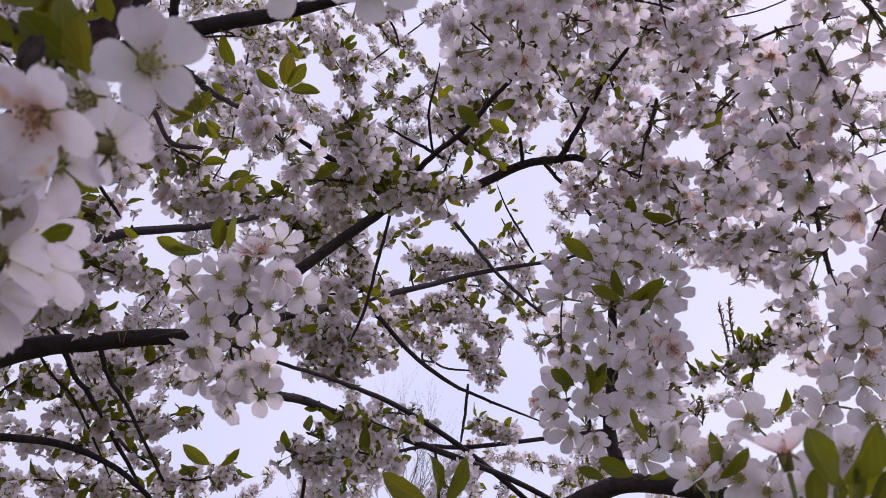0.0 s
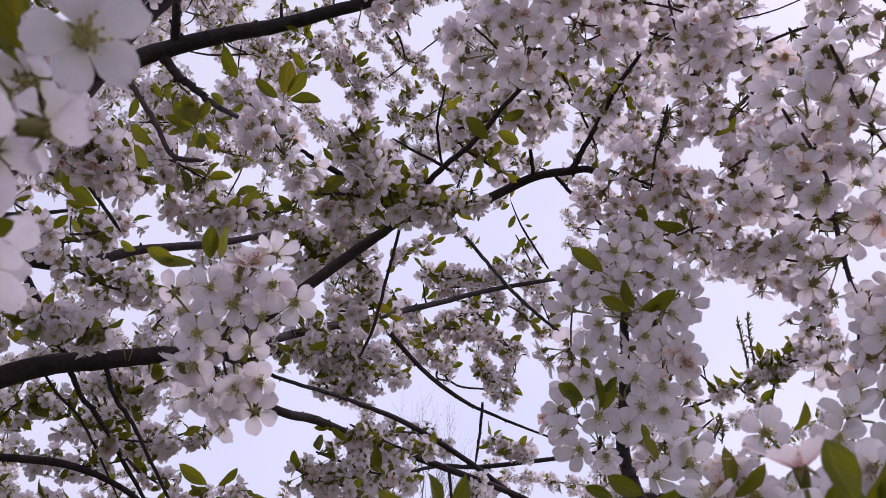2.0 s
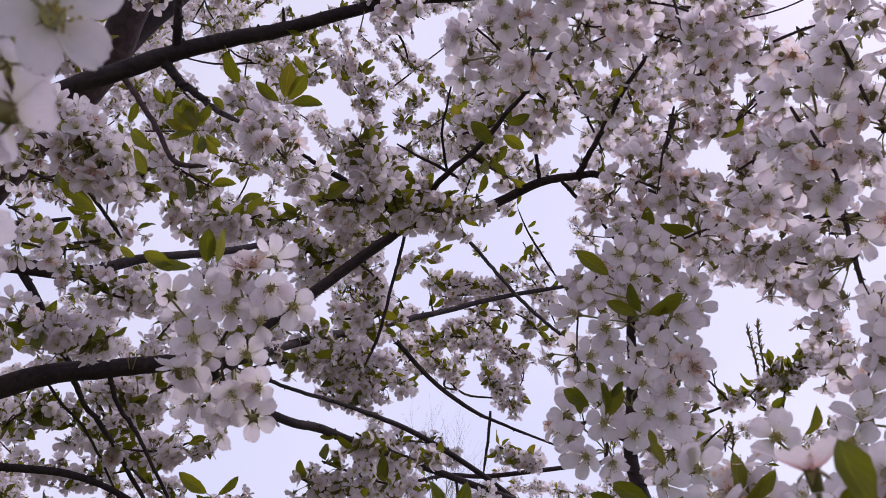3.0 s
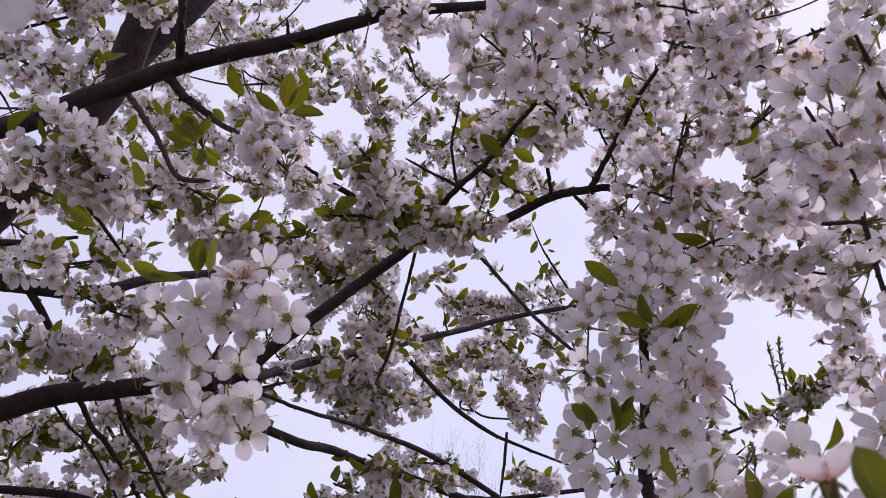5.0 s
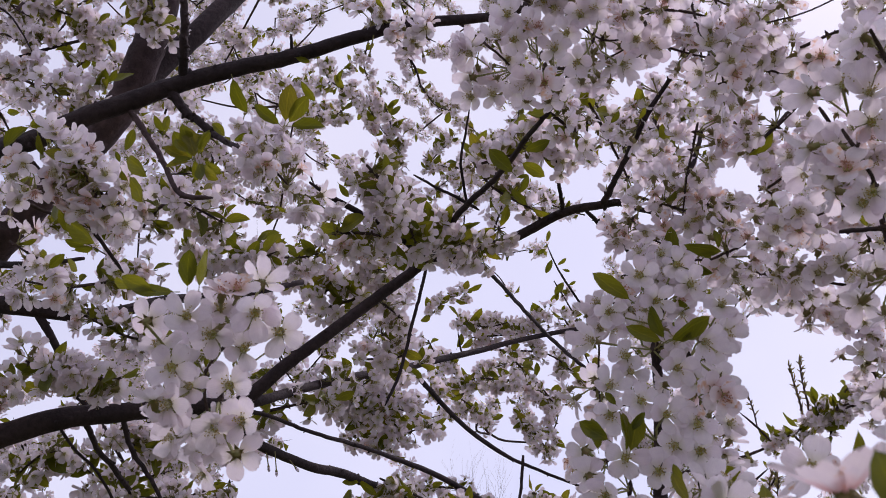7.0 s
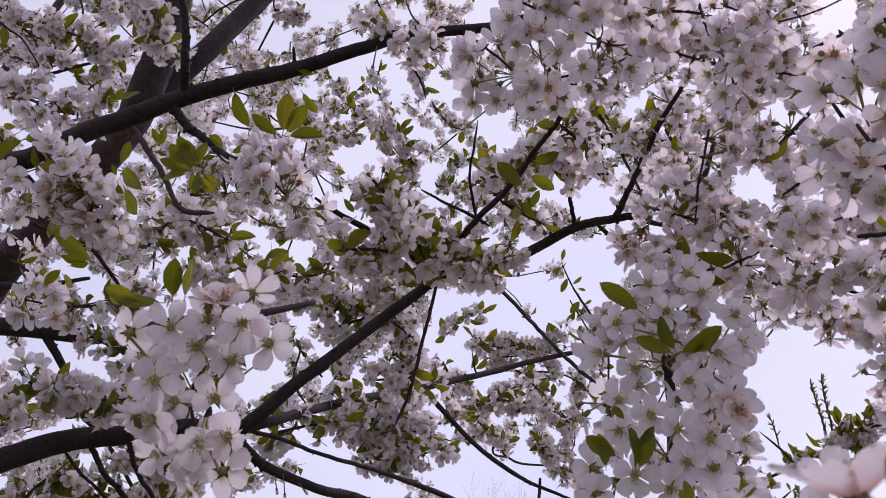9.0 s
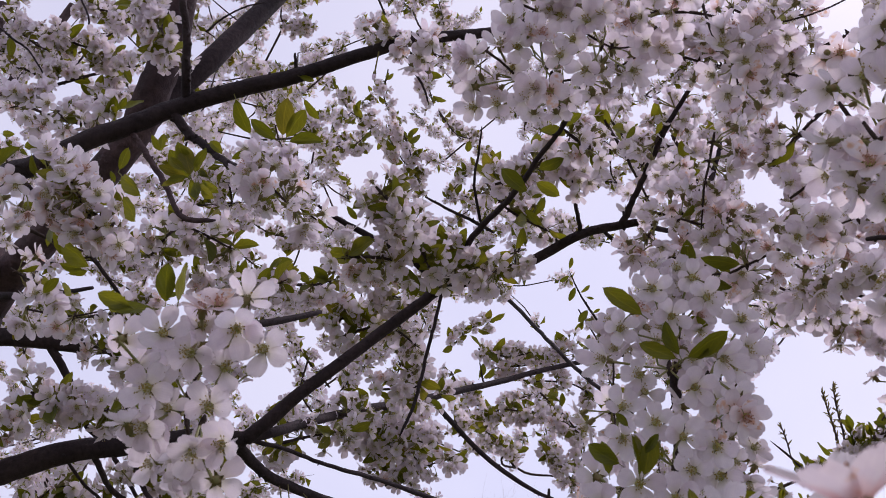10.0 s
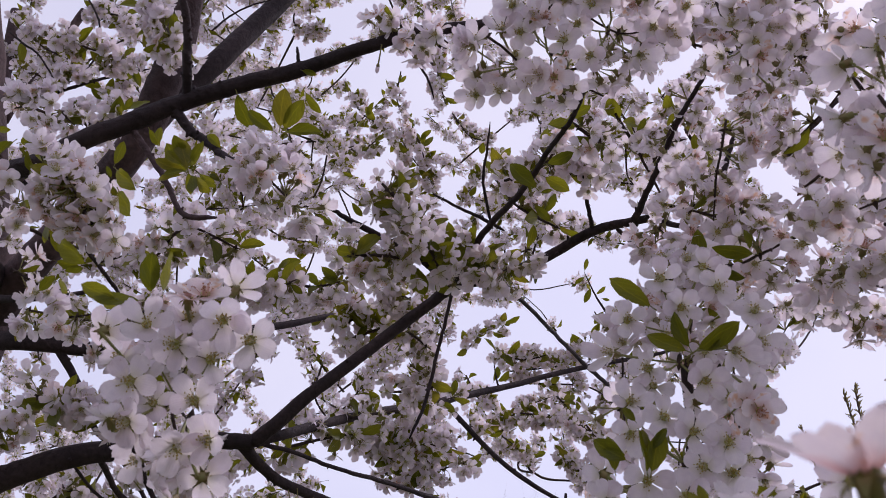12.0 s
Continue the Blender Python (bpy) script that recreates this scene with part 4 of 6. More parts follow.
flowering((0.076, 0.712, 2.061, 2.0), (0.107, 0.723, 2.043, 1.6), spurs=3, fine=False)
flowering((-0.140, 0.498, 1.853, 2.0), (-0.126, 0.497, 1.840, 1.6), (-0.111, 0.528, 1.836, 1.3), spurs=5, leafy=0.1)
flowering((-0.258, 1.059, 1.829, 2.0), (-0.217, 1.093, 1.855, 1.6), (-0.171, 1.164, 1.893, 1.3), spurs=7, fine=False, leafy=0.7)
flowering((-0.203, 1.154, 1.905, 2.0), (-0.152, 1.281, 1.969, 1.6), (-0.087, 1.411, 2.043, 1.3), spurs=8, fine=False, leafy=0.9)
flowering((-0.301, 0.504, 1.854, 2.0), (-0.266, 0.488, 1.828, 1.6), (-0.252, 0.510, 1.802, 1.3), spurs=7, leafy=0.4)
flowering((-0.340, 0.455, 1.866, 2.0), (-0.321, 0.449, 1.853, 1.6), (-0.313, 0.491, 1.837, 1.3), (-0.292, 0.535, 1.825, 1.0), (-0.272, 0.605, 1.804, 0.9), spurs=1)
flowering((-0.546, 0.787, 2.129, 2.0), (-0.497, 0.818, 2.130, 1.6), (-0.450, 0.825, 2.156, 1.3), spurs=8, fine=False)
flowering((-0.741, 1.039, 2.465, 2.0), (-0.682, 1.076, 2.467, 1.6), (-0.628, 1.110, 2.464, 1.3), spurs=10, fine=False)
flowering((-0.378, 0.848, 1.969, 2.0), (-0.335, 0.818, 1.992, 1.6), (-0.274, 0.828, 1.973, 1.3), spurs=8, fine=False)
flowering((-0.452, 0.826, 1.796, 2.0), (-0.410, 0.850, 1.788, 1.6), (-0.363, 0.868, 1.798, 1.3), spurs=8, fine=False)
flowering((-0.468, 0.956, 1.903, 2.0), (-0.393, 0.943, 1.873, 1.6), (-0.351, 0.954, 1.888, 1.3), spurs=8, fine=False)
flowering((-0.558, 1.078, 1.730, 2.0), (-0.511, 1.040, 1.752, 1.6), (-0.476, 1.055, 1.759, 1.3), spurs=5, fine=False)
flowering((-0.448, 1.061, 1.785, 2.0), (-0.395, 1.083, 1.781, 1.6), (-0.339, 1.072, 1.812, 1.3), spurs=8, fine=False)
flowering((-0.483, 1.167, 1.743, 2.0), (-0.398, 1.199, 1.742, 1.6), (-0.322, 1.216, 1.776, 1.3), spurs=9, fine=False)
flowering((-0.550, 1.010, 1.960, 2.0), (-0.461, 0.991, 1.966, 1.6), (-0.411, 1.002, 1.992, 1.3), spurs=7, fine=False)
flowering((-0.340, 0.919, 1.979, 2.0), (-0.281, 0.939, 1.978, 1.6), (-0.242, 0.941, 1.998, 1.3), spurs=7, fine=False)
flowering((-0.218, 1.063, 1.993, 2.0), (-0.161, 1.058, 2.029, 1.6), spurs=5, fine=False)
flowering((-0.212, 1.305, 1.930, 2.0), (-0.151, 1.315, 1.929, 1.6), (-0.080, 1.324, 1.928, 1.3), spurs=8, fine=False)
flowering((-0.160, 1.150, 1.941, 2.0), (-0.101, 1.181, 1.966, 1.6), (-0.131, 1.139, 1.981, 1.3), spurs=7, fine=False)
flowering((-0.205, 1.418, 1.910, 2.0), (-0.132, 1.426, 1.918, 1.6), (-0.068, 1.425, 1.942, 1.3), spurs=8, fine=False)
flowering((-0.040, 1.751, 2.229, 2.0), (0.066, 1.745, 2.247, 1.6), (0.122, 1.728, 2.283, 1.3), spurs=11, fine=False)
flowering((-0.010, 1.780, 2.154, 2.0), (0.084, 1.782, 2.149, 1.6), (0.157, 1.793, 2.109, 1.3), spurs=11, fine=False)
flowering((0.009, 1.759, 2.210, 2.0), (0.128, 1.759, 2.207, 1.6), (0.201, 1.774, 2.156, 1.3), spurs=8, fine=False)
flowering((0.134, 1.788, 2.391, 2.0), (0.188, 1.820, 2.314, 1.6), (0.204, 1.842, 2.258, 1.3), spurs=5, fine=False)
flowering((0.077, 1.801, 2.093, 2.0), (0.139, 1.821, 2.020, 1.6), spurs=7, fine=False)
flowering((-0.144, 1.646, 1.864, 2.0), (-0.063, 1.646, 1.892, 1.6), (0.021, 1.653, 1.879, 1.3), spurs=9, fine=False)
flowering((0.103, 1.648, 1.895, 2.0), (0.187, 1.649, 1.871, 1.6), spurs=7, fine=False)
flowering((-0.574, 0.947, 1.755, 2.0), (-0.525, 0.905, 1.792, 1.6), (-0.500, 0.918, 1.799, 1.3), spurs=4, fine=False)
flowering((0.457, 1.531, 1.958, 2.0), (0.506, 1.511, 1.978, 1.6), (0.553, 1.488, 2.006, 1.3), spurs=5, fine=False, size=0.80)
flowering((0.562, 1.484, 2.009, 2.0), (0.600, 1.464, 2.032, 1.6), (0.653, 1.437, 2.052, 1.3), spurs=9, fine=False, size=0.86)
flowering((0.532, 1.500, 1.991, 2.0), (0.554, 1.499, 1.970, 1.6), (0.588, 1.495, 1.947, 1.3), spurs=4, fine=False, size=0.72)
flowering((-0.558, 1.183, 1.796, 2.0), (-0.495, 1.216, 1.760, 1.6), (-0.416, 1.237, 1.790, 1.3), spurs=9, fine=False)
flowering((-0.613, 1.283, 1.731, 2.0), (-0.536, 1.317, 1.719, 1.6), (-0.414, 1.300, 1.744, 1.3), spurs=10, fine=False)
flowering((-0.478, 1.440, 1.739, 2.0), (-0.384, 1.471, 1.706, 1.6), (-0.305, 1.485, 1.735, 1.3), spurs=9, fine=False)
flowering((-0.572, 1.311, 1.663, 2.0), (-0.480, 1.344, 1.668, 1.6), (-0.381, 1.374, 1.664, 1.3), spurs=9, fine=False)
flowering((-0.104, 0.602, 2.067, 2.0), (-0.076, 0.584, 2.063, 1.6), (-0.052, 0.577, 2.045, 1.3), (-0.030, 0.569, 2.027, 1.0), spurs=5, leafy=0.9)
branch((-0.075, 0.589, 2.058, 1.3), (-0.063, 0.602, 2.045, 1.1), (-0.051, 0.615, 2.031, 1.1), (-0.046, 0.625, 2.019, 0.8), name="twig", sides=7)
flowering((-0.297, 0.970, 2.025, 2.0), (-0.240, 0.991, 2.015, 1.6), (-0.198, 0.995, 2.028, 1.3), spurs=7, fine=False, leafy=0.8)
flowering((-0.202, 1.071, 1.981, 2.0), (-0.143, 1.073, 2.003, 1.6), (-0.095, 1.089, 1.980, 1.3), spurs=7, fine=False, leafy=0.8)
flowering((-0.149, 0.977, 2.015, 2.0), (-0.101, 1.022, 2.008, 1.6), spurs=5, fine=False, leafy=0.9)
flowering((-0.358, 0.557, 1.900, 2.0), (-0.336, 0.580, 1.888, 1.6), (-0.309, 0.600, 1.885, 1.3), spurs=2, leafy=0.6)
flowering((-0.403, 0.620, 1.879, 2.0), (-0.375, 0.641, 1.875, 1.6), (-0.342, 0.663, 1.872, 1.3), spurs=1, fine=False, leafy=0.9)

# more flowering twigs round the limbs and behind the nearest ones
flowering((-0.283, 0.500, 1.833, 2.0), (-0.260, 0.500, 1.821, 1.6), (-0.236, 0.500, 1.805, 1.3), spurs=5, leafy=0.3)
flowering((-0.409, 0.660, 1.852, 2.0), (-0.377, 0.660, 1.836, 1.6), (-0.350, 0.660, 1.832, 1.3), spurs=2, leafy=1.2)
flowering((-0.424, 0.720, 1.841, 2.0), (-0.377, 0.720, 1.835, 1.6), (-0.333, 0.720, 1.846, 1.3), spurs=4, leafy=1.0)
flowering((-0.529, 0.740, 2.091, 2.0), (-0.493, 0.740, 2.100, 1.6), (-0.454, 0.740, 2.070, 1.3), spurs=5, leafy=0.3)
flowering((-0.947, 1.200, 2.645, 2.0), (-0.885, 1.200, 2.591, 1.6), (-0.808, 1.200, 2.553, 1.3), spurs=8, fine=False, leafy=0.3)
flowering((-0.475, 0.820, 2.330, 2.0), (-0.433, 0.820, 2.282, 1.6), (-0.405, 0.820, 2.241, 1.3), spurs=9, fine=False, leafy=0.3)
flowering((-0.843, 1.250, 2.708, 2.0), (-0.800, 1.250, 2.716, 1.6), (-0.734, 1.250, 2.681, 1.3), spurs=8, fine=False, leafy=0.3)
flowering((-0.913, 1.200, 2.544, 2.0), (-0.826, 1.200, 2.507, 1.6), (-0.769, 1.200, 2.527, 1.3), spurs=7, fine=False, leafy=0.3)
flowering((-0.760, 1.250, 2.498, 2.0), (-0.720, 1.250, 2.544, 1.6), (-0.679, 1.250, 2.494, 1.3), spurs=6, fine=False, leafy=0.3)
flowering((-0.732, 2.000, 3.374, 2.0), (-0.688, 2.000, 3.361, 1.6), (-0.647, 2.000, 3.384, 1.3), spurs=9, fine=False, leafy=0.3)
flowering((-0.258, 0.740, 2.051, 2.0), (-0.228, 0.740, 2.023, 1.6), (-0.187, 0.740, 2.025, 1.3), spurs=5, leafy=0.3)
flowering((0.161, 0.620, 1.956, 2.0), (0.202, 0.620, 1.917, 1.6), (0.227, 0.620, 1.885, 1.3), spurs=7, leafy=0.1)
flowering((0.219, 0.640, 2.025, 2.0), (0.256, 0.640, 1.996, 1.6), (0.287, 0.640, 1.960, 1.3), spurs=7, leafy=0.1)
flowering((0.254, 0.620, 1.928, 2.0), (0.284, 0.620, 1.907, 1.6), (0.312, 0.620, 1.875, 1.3), spurs=7, leafy=0.1)
flowering((0.209, 0.640, 2.085, 2.0), (0.253, 0.640, 2.068, 1.6), (0.291, 0.640, 2.051, 1.3), spurs=7, leafy=0.1)
flowering((0.276, 0.600, 1.990, 2.0), (0.311, 0.600, 1.969, 1.6), (0.329, 0.600, 1.935, 1.3), spurs=6, leafy=0.1)
flowering((0.289, 0.550, 1.891, 2.0), (0.306, 0.550, 1.861, 1.6), (0.317, 0.550, 1.826, 1.3), spurs=6, leafy=0.1)
flowering((0.340, 0.720, 1.871, 2.0), (0.360, 0.720, 1.849, 1.6), (0.368, 0.720, 1.809, 1.3), spurs=6, leafy=0.1)
flowering((0.395, 0.800, 1.858, 2.0), (0.404, 0.800, 1.822, 1.6), (0.396, 0.800, 1.797, 1.3), spurs=5, leafy=0.1)
flowering((0.279, 0.700, 1.875, 2.0), (0.306, 0.700, 1.869, 1.6), (0.337, 0.700, 1.857, 1.3), spurs=5, leafy=0.1)
flowering((0.138, 0.600, 1.883, 2.0), (0.163, 0.600, 1.858, 1.6), (0.197, 0.600, 1.850, 1.3), spurs=5, leafy=0.1)
flowering((-0.119, 1.220, 1.797, 2.0), (-0.064, 1.300, 1.792, 1.6), (0.005, 1.400, 1.793, 1.3), spurs=8, fine=False, leafy=0.6)
flowering((-0.159, 1.200, 1.749, 2.0), (-0.100, 1.280, 1.746, 1.6), (-0.035, 1.360, 1.750, 1.3), spurs=8, fine=False, leafy=0.6)
flowering((-0.195, 1.250, 1.732, 2.0), (-0.152, 1.250, 1.720, 1.6), (-0.093, 1.250, 1.709, 1.3), spurs=6, fine=False, leafy=0.6)
flowering((0.166, 0.740, 2.062, 2.0), (0.184, 0.740, 2.101, 1.6), (0.208, 0.740, 2.142, 1.3), spurs=6, leafy=0.3)
flowering((0.161, 0.800, 2.079, 2.0), (0.176, 0.800, 2.102, 1.6), (0.197, 0.800, 2.110, 1.3), spurs=4, leafy=0.3)
flowering((-0.067, 0.880, 2.014, 2.0), (-0.030, 0.880, 1.996, 1.6), (0.011, 0.880, 1.986, 1.3), spurs=6, fine=False, leafy=0.6)
flowering((-0.113, 0.840, 2.036, 2.0), (-0.078, 0.840, 2.008, 1.6), (-0.063, 0.840, 1.974, 1.3), spurs=5, fine=False, leafy=0.6)
flowering((0.007, 0.800, 2.051, 2.0), (0.042, 0.800, 2.067, 1.6), (0.068, 0.800, 2.105, 1.3), spurs=4, fine=False, leafy=0.6)
flowering((-0.239, 1.300, 1.939, 2.0), (-0.184, 1.300, 1.916, 1.6), (-0.133, 1.300, 1.911, 1.3), spurs=7, fine=False, leafy=0.6)
flowering((-0.066, 1.700, 2.249, 2.0), (-0.005, 1.700, 2.235, 1.6), (0.053, 1.700, 2.253, 1.3), spurs=7, fine=False, leafy=0.6)
flowering((0.061, 1.850, 2.221, 2.0), (0.114, 1.850, 2.173, 1.6), (0.155, 1.850, 2.111, 1.3), (0.134, 1.850, 2.046, 1.0), spurs=10, fine=False, leafy=0.6)
flowering((-0.146, 2.000, 2.202, 2.0), (-0.063, 2.000, 2.181, 1.6), (0.007, 2.000, 2.132, 1.3), spurs=8, fine=False, leafy=0.6)
flowering((-0.132, 1.400, 1.975, 2.0), (-0.130, 1.400, 1.916, 1.6), (-0.153, 1.400, 1.875, 1.3), spurs=8, fine=False, leafy=0.6)
flowering((-0.220, 1.400, 1.987, 2.0), (-0.177, 1.400, 1.951, 1.6), (-0.128, 1.400, 1.945, 1.3), spurs=7, fine=False, leafy=0.6)
flowering((0.159, 1.900, 2.361, 2.0), (0.201, 1.900, 2.294, 1.6), (0.237, 1.900, 2.214, 1.3), spurs=7, fine=False, leafy=0.6)
flowering((-0.137, 1.900, 2.278, 2.0), (-0.105, 1.900, 2.225, 1.6), (-0.050, 1.900, 2.189, 1.3), spurs=6, fine=False, leafy=0.8)
flowering((-0.435, 1.600, 2.839, 2.0), (-0.385, 1.600, 2.760, 1.6), (-0.329, 1.600, 2.715, 1.3), (-0.370, 1.600, 2.654, 1.0), spurs=9, fine=False, leafy=0.4)
flowering((-0.327, 1.700, 2.791, 2.0), (-0.279, 1.700, 2.713, 1.6), (-0.220, 1.700, 2.638, 1.3), spurs=9, fine=False, leafy=0.4)
flowering((-0.241, 1.600, 2.958, 2.0), (-0.227, 1.600, 2.875, 1.6), (-0.199, 1.600, 2.779, 1.3), spurs=9, fine=False, leafy=0.4)
flowering((-0.542, 1.800, 2.828, 2.0), (-0.468, 1.800, 2.804, 1.6), (-0.400, 1.800, 2.814, 1.3), spurs=6, fine=False, leafy=0.4)
flowering((-0.217, 1.800, 2.920, 2.0), (-0.170, 1.800, 2.853, 1.6), (-0.128, 1.800, 2.837, 1.3), spurs=5, fine=False, leafy=0.4)
flowering((-0.674, 1.600, 2.432, 2.0), (-0.596, 1.600, 2.408, 1.6), (-0.515, 1.600, 2.358, 1.3), spurs=8, fine=False, leafy=0.4)
flowering((-0.474, 1.500, 2.281, 2.0), (-0.401, 1.500, 2.237, 1.6), (-0.334, 1.500, 2.217, 1.3), spurs=8, fine=False, leafy=0.6)
flowering((-0.629, 1.700, 2.551, 2.0), (-0.541, 1.700, 2.496, 1.6), (-0.464, 1.700, 2.485, 1.3), spurs=8, fine=False, leafy=0.4)
flowering((0.113, 0.550, 2.061, 2.0), (0.160, 0.550, 2.050, 1.6), (0.211, 0.550, 2.045, 1.3), spurs=7, leafy=0.1)
flowering((0.219, 0.600, 2.117, 2.0), (0.253, 0.600, 2.105, 1.6), (0.288, 0.600, 2.113, 1.3), spurs=6, leafy=0.1)
flowering((0.159, 0.550, 2.019, 2.0), (0.195, 0.550, 2.008, 1.6), (0.227, 0.550, 2.009, 1.3), spurs=6, leafy=0.1)
branch((-0.314, 0.500, 1.841, 2.1), (-0.304, 0.510, 1.831, 2.0), (-0.296, 0.530, 1.826, 1.9), (-0.289, 0.560, 1.822, 1.8), (-0.275, 0.580, 1.808, 1.6), (-0.268, 0.600, 1.800, 1.4), name="twig", sides=8)
branch((0.245, 0.370, 1.787, 1.6), (0.247, 0.370, 1.761, 1.6), (0.250, 0.370, 1.731, 1.5), (0.254, 0.370, 1.706, 1.4), (0.260, 0.370, 1.682, 1.4), (0.263, 0.370, 1.655, 1.2), name="twig", sides=8)
branch((0.243, 0.420, 1.773, 1.6), (0.260, 0.420, 1.776, 1.5), (0.278, 0.420, 1.778, 1.4), (0.296, 0.420, 1.787, 1.2), name="twig", sides=7)
branch((0.245, 0.600, 1.947, 2.4), (0.264, 0.600, 1.973, 2.2), (0.283, 0.600, 1.996, 2.0), (0.300, 0.600, 2.018, 1.4), name="twig", sides=7)
branch((0.196, 0.620, 1.936, 2.4), (0.202, 0.620, 1.955, 2.2), (0.209, 0.620, 1.983, 1.8), name="twig", sides=7)
branch((-0.938, 1.350, 2.821, 9.0), (-0.958, 1.350, 2.756, 8.5), (-0.980, 1.350, 2.698, 8.0), (-1.003, 1.350, 2.636, 8.0), (-1.018, 1.350, 2.533, 8.0), bark=BARK_OLD)
branch((-1.134, 1.400, 2.869, 11.0), (-1.109, 1.400, 2.741, 12.0), (-1.080, 1.400, 2.621, 12.0), (-1.053, 1.400, 2.508, 13.0), bark=BARK_OLD)
branch((-0.844, 1.200, 2.726, 1.9), (-0.807, 1.200, 2.676, 1.9), (-0.787, 1.200, 2.637, 1.8), (-0.775, 1.200, 2.570, 1.8), (-0.783, 1.200, 2.538, 1.8), (-0.794, 1.200, 2.511, 1.7), name="twig", sides=7)
branch((-0.877, 1.100, 2.534, 1.8), (-0.840, 1.100, 2.506, 1.8), (-0.807, 1.100, 2.483, 1.6), (-0.775, 1.100, 2.446, 1.5), (-0.745, 1.100, 2.406, 1.3), name="twig", sides=7)
branch((-0.361, 0.800, 2.259, 1.3), (-0.344, 0.800, 2.282, 1.2), (-0.320, 0.800, 2.301, 1.1), (-0.293, 0.800, 2.311, 0.8), name="twig", sides=7)

# blossom close to the path
flowering((-0.141, 0.040, 1.624, 2.0), (-0.105, 0.034, 1.610, 1.6), (-0.087, 0.035, 1.603, 1.3), (-0.075, 0.040, 1.595, 1.0), (-0.071, 0.052, 1.588, 0.9), spurs=0)
umbel((-0.079, 0.033, 1.597), False, (-0.050, 0.015, 1.586, 1), (-0.057, 0.022, 1.569, -1), (-0.071, 0.040, 1.592, 1), size=1.05)
umbel((-0.079, 0.020, 1.589), True, (-0.062, 0.001, 1.564, 1), size=1.05)
umbel((-0.076, 0.018, 1.587), False, (-0.080, 0.018, 1.561, 1), (-0.072, 0.036, 1.571, 1), size=1.05)
umbel((-0.022, 0.075, 1.713), False, (-0.031, 0.050, 1.640, 1), (-0.018, 0.045, 1.642, 1), (-0.005, 0.040, 1.631, 1), (0.004, 0.045, 1.641, -1), (-0.017, 0.060, 1.662, 1))
branch((-0.086, 0.120, 1.827, 2.2), (-0.054, 0.100, 1.769, 1.8), (-0.032, 0.085, 1.727, 1.5), (-0.022, 0.075, 1.713, 1.2), name="twig", bark=TWIG, sides=7)
flowering((-0.174, 0.098, 1.597, 2.0), (-0.115, 0.060, 1.567, 1.6), (-0.097, 0.049, 1.558, 1.3), (-0.095, 0.054, 1.545, 1.0), spurs=0)
umbel((-0.097, 0.054, 1.560), False, (-0.079, 0.033, 1.545, -1), (-0.086, 0.029, 1.546, 1), (-0.077, 0.030, 1.555, 0), (-0.083, 0.062, 1.555, 1), (-0.089, 0.052, 1.544, 1), (-0.089, 0.030, 1.538, 1), (-0.095, 0.076, 1.565, 1), (-0.101, 0.062, 1.565, 1), size=1.05)
flowering((0.195, 0.193, 1.517, 2.0), (0.154, 0.146, 1.517, 1.6), (0.131, 0.112, 1.511, 1.3), (0.121, 0.095, 1.513, 1.0), spurs=0)
umbel((0.120, 0.095, 1.514), True, (0.116, 0.093, 1.530, 2), size=0.88)
umbel((0.210, 0.301, 1.564), False, (0.169, 0.278, 1.588, 1), (0.197, 0.268, 1.586, 1), (0.202, 0.264, 1.594, 0), (0.182, 0.279, 1.561, 0), (0.171, 0.284, 1.558, 0))
umbel((0.231, 0.325, 1.611), False, (0.219, 0.295, 1.616, 1), (0.230, 0.290, 1.615, 1), (0.234, 0.293, 1.598, 1))
umbel((0.160, 0.339, 1.566), False, (0.143, 0.310, 1.578, 1), (0.127, 0.215, 1.545, 0))
# two twigs out of view up-left, added to shade the blossom below
flowering((-0.144, 0.028, 1.636, 2.0), (-0.115, 0.026, 1.630, 1.6), (-0.094, 0.030, 1.641, 1.3), (-0.078, 0.047, 1.664, 1.0), spurs=6, leafy=0.6)
flowering((-0.146, 0.047, 1.608, 2.0), (-0.127, 0.047, 1.586, 1.6), (-0.128, 0.054, 1.569, 1.3), spurs=4, leafy=0.6)
branch((-0.174, 0.087, 1.645, 7.5), (-0.138, 0.078, 1.634, 5.5), (-0.114, 0.070, 1.628, 3.7), (-0.097, 0.059, 1.617, 1.7), (-0.085, 0.048, 1.605, 0.8), bark=BARK)
umbel((0.202, 0.241, 1.549), False, (0.186, 0.212, 1.561, 1), (0.195, 0.207, 1.563, 1), (0.180, 0.216, 1.555, 1), (0.191, 0.212, 1.550, 1), (0.174, 0.220, 1.548, 1))
umbel((0.191, 0.289, 1.550), False, (0.171, 0.264, 1.552, 1), (0.160, 0.267, 1.557, 1), (0.153, 0.267, 1.564, 0), (0.180, 0.259, 1.557, 1))
umbel((0.157, 0.301, 1.549), True, (0.150, 0.267, 1.569, 0), (0.146, 0.270, 1.561, 1))

# single leaves
leaf((-0.109, 0.334, 1.669), (-0.109, 0.324, 1.690), 0.2)
leaf((-0.104, 0.335, 1.669), (-0.101, 0.329, 1.693), -0.9, wide=1.25)
leaf((-0.130, 0.347, 1.674), (-0.148, 0.338, 1.678), 0.3)
leaf((-0.119, 0.350, 1.676), (-0.143, 0.343, 1.671), 0.8)
leaf((0.144, 0.446, 1.705), (0.118, 0.445, 1.715), 0.2)
leaf((0.144, 0.446, 1.705), (0.133, 0.438, 1.727), -0.5)
leaf((0.144, 0.446, 1.705), (0.170, 0.434, 1.721), 0.4)
leaf((0.127, 0.457, 1.735), (0.098, 0.452, 1.754), 0.2)
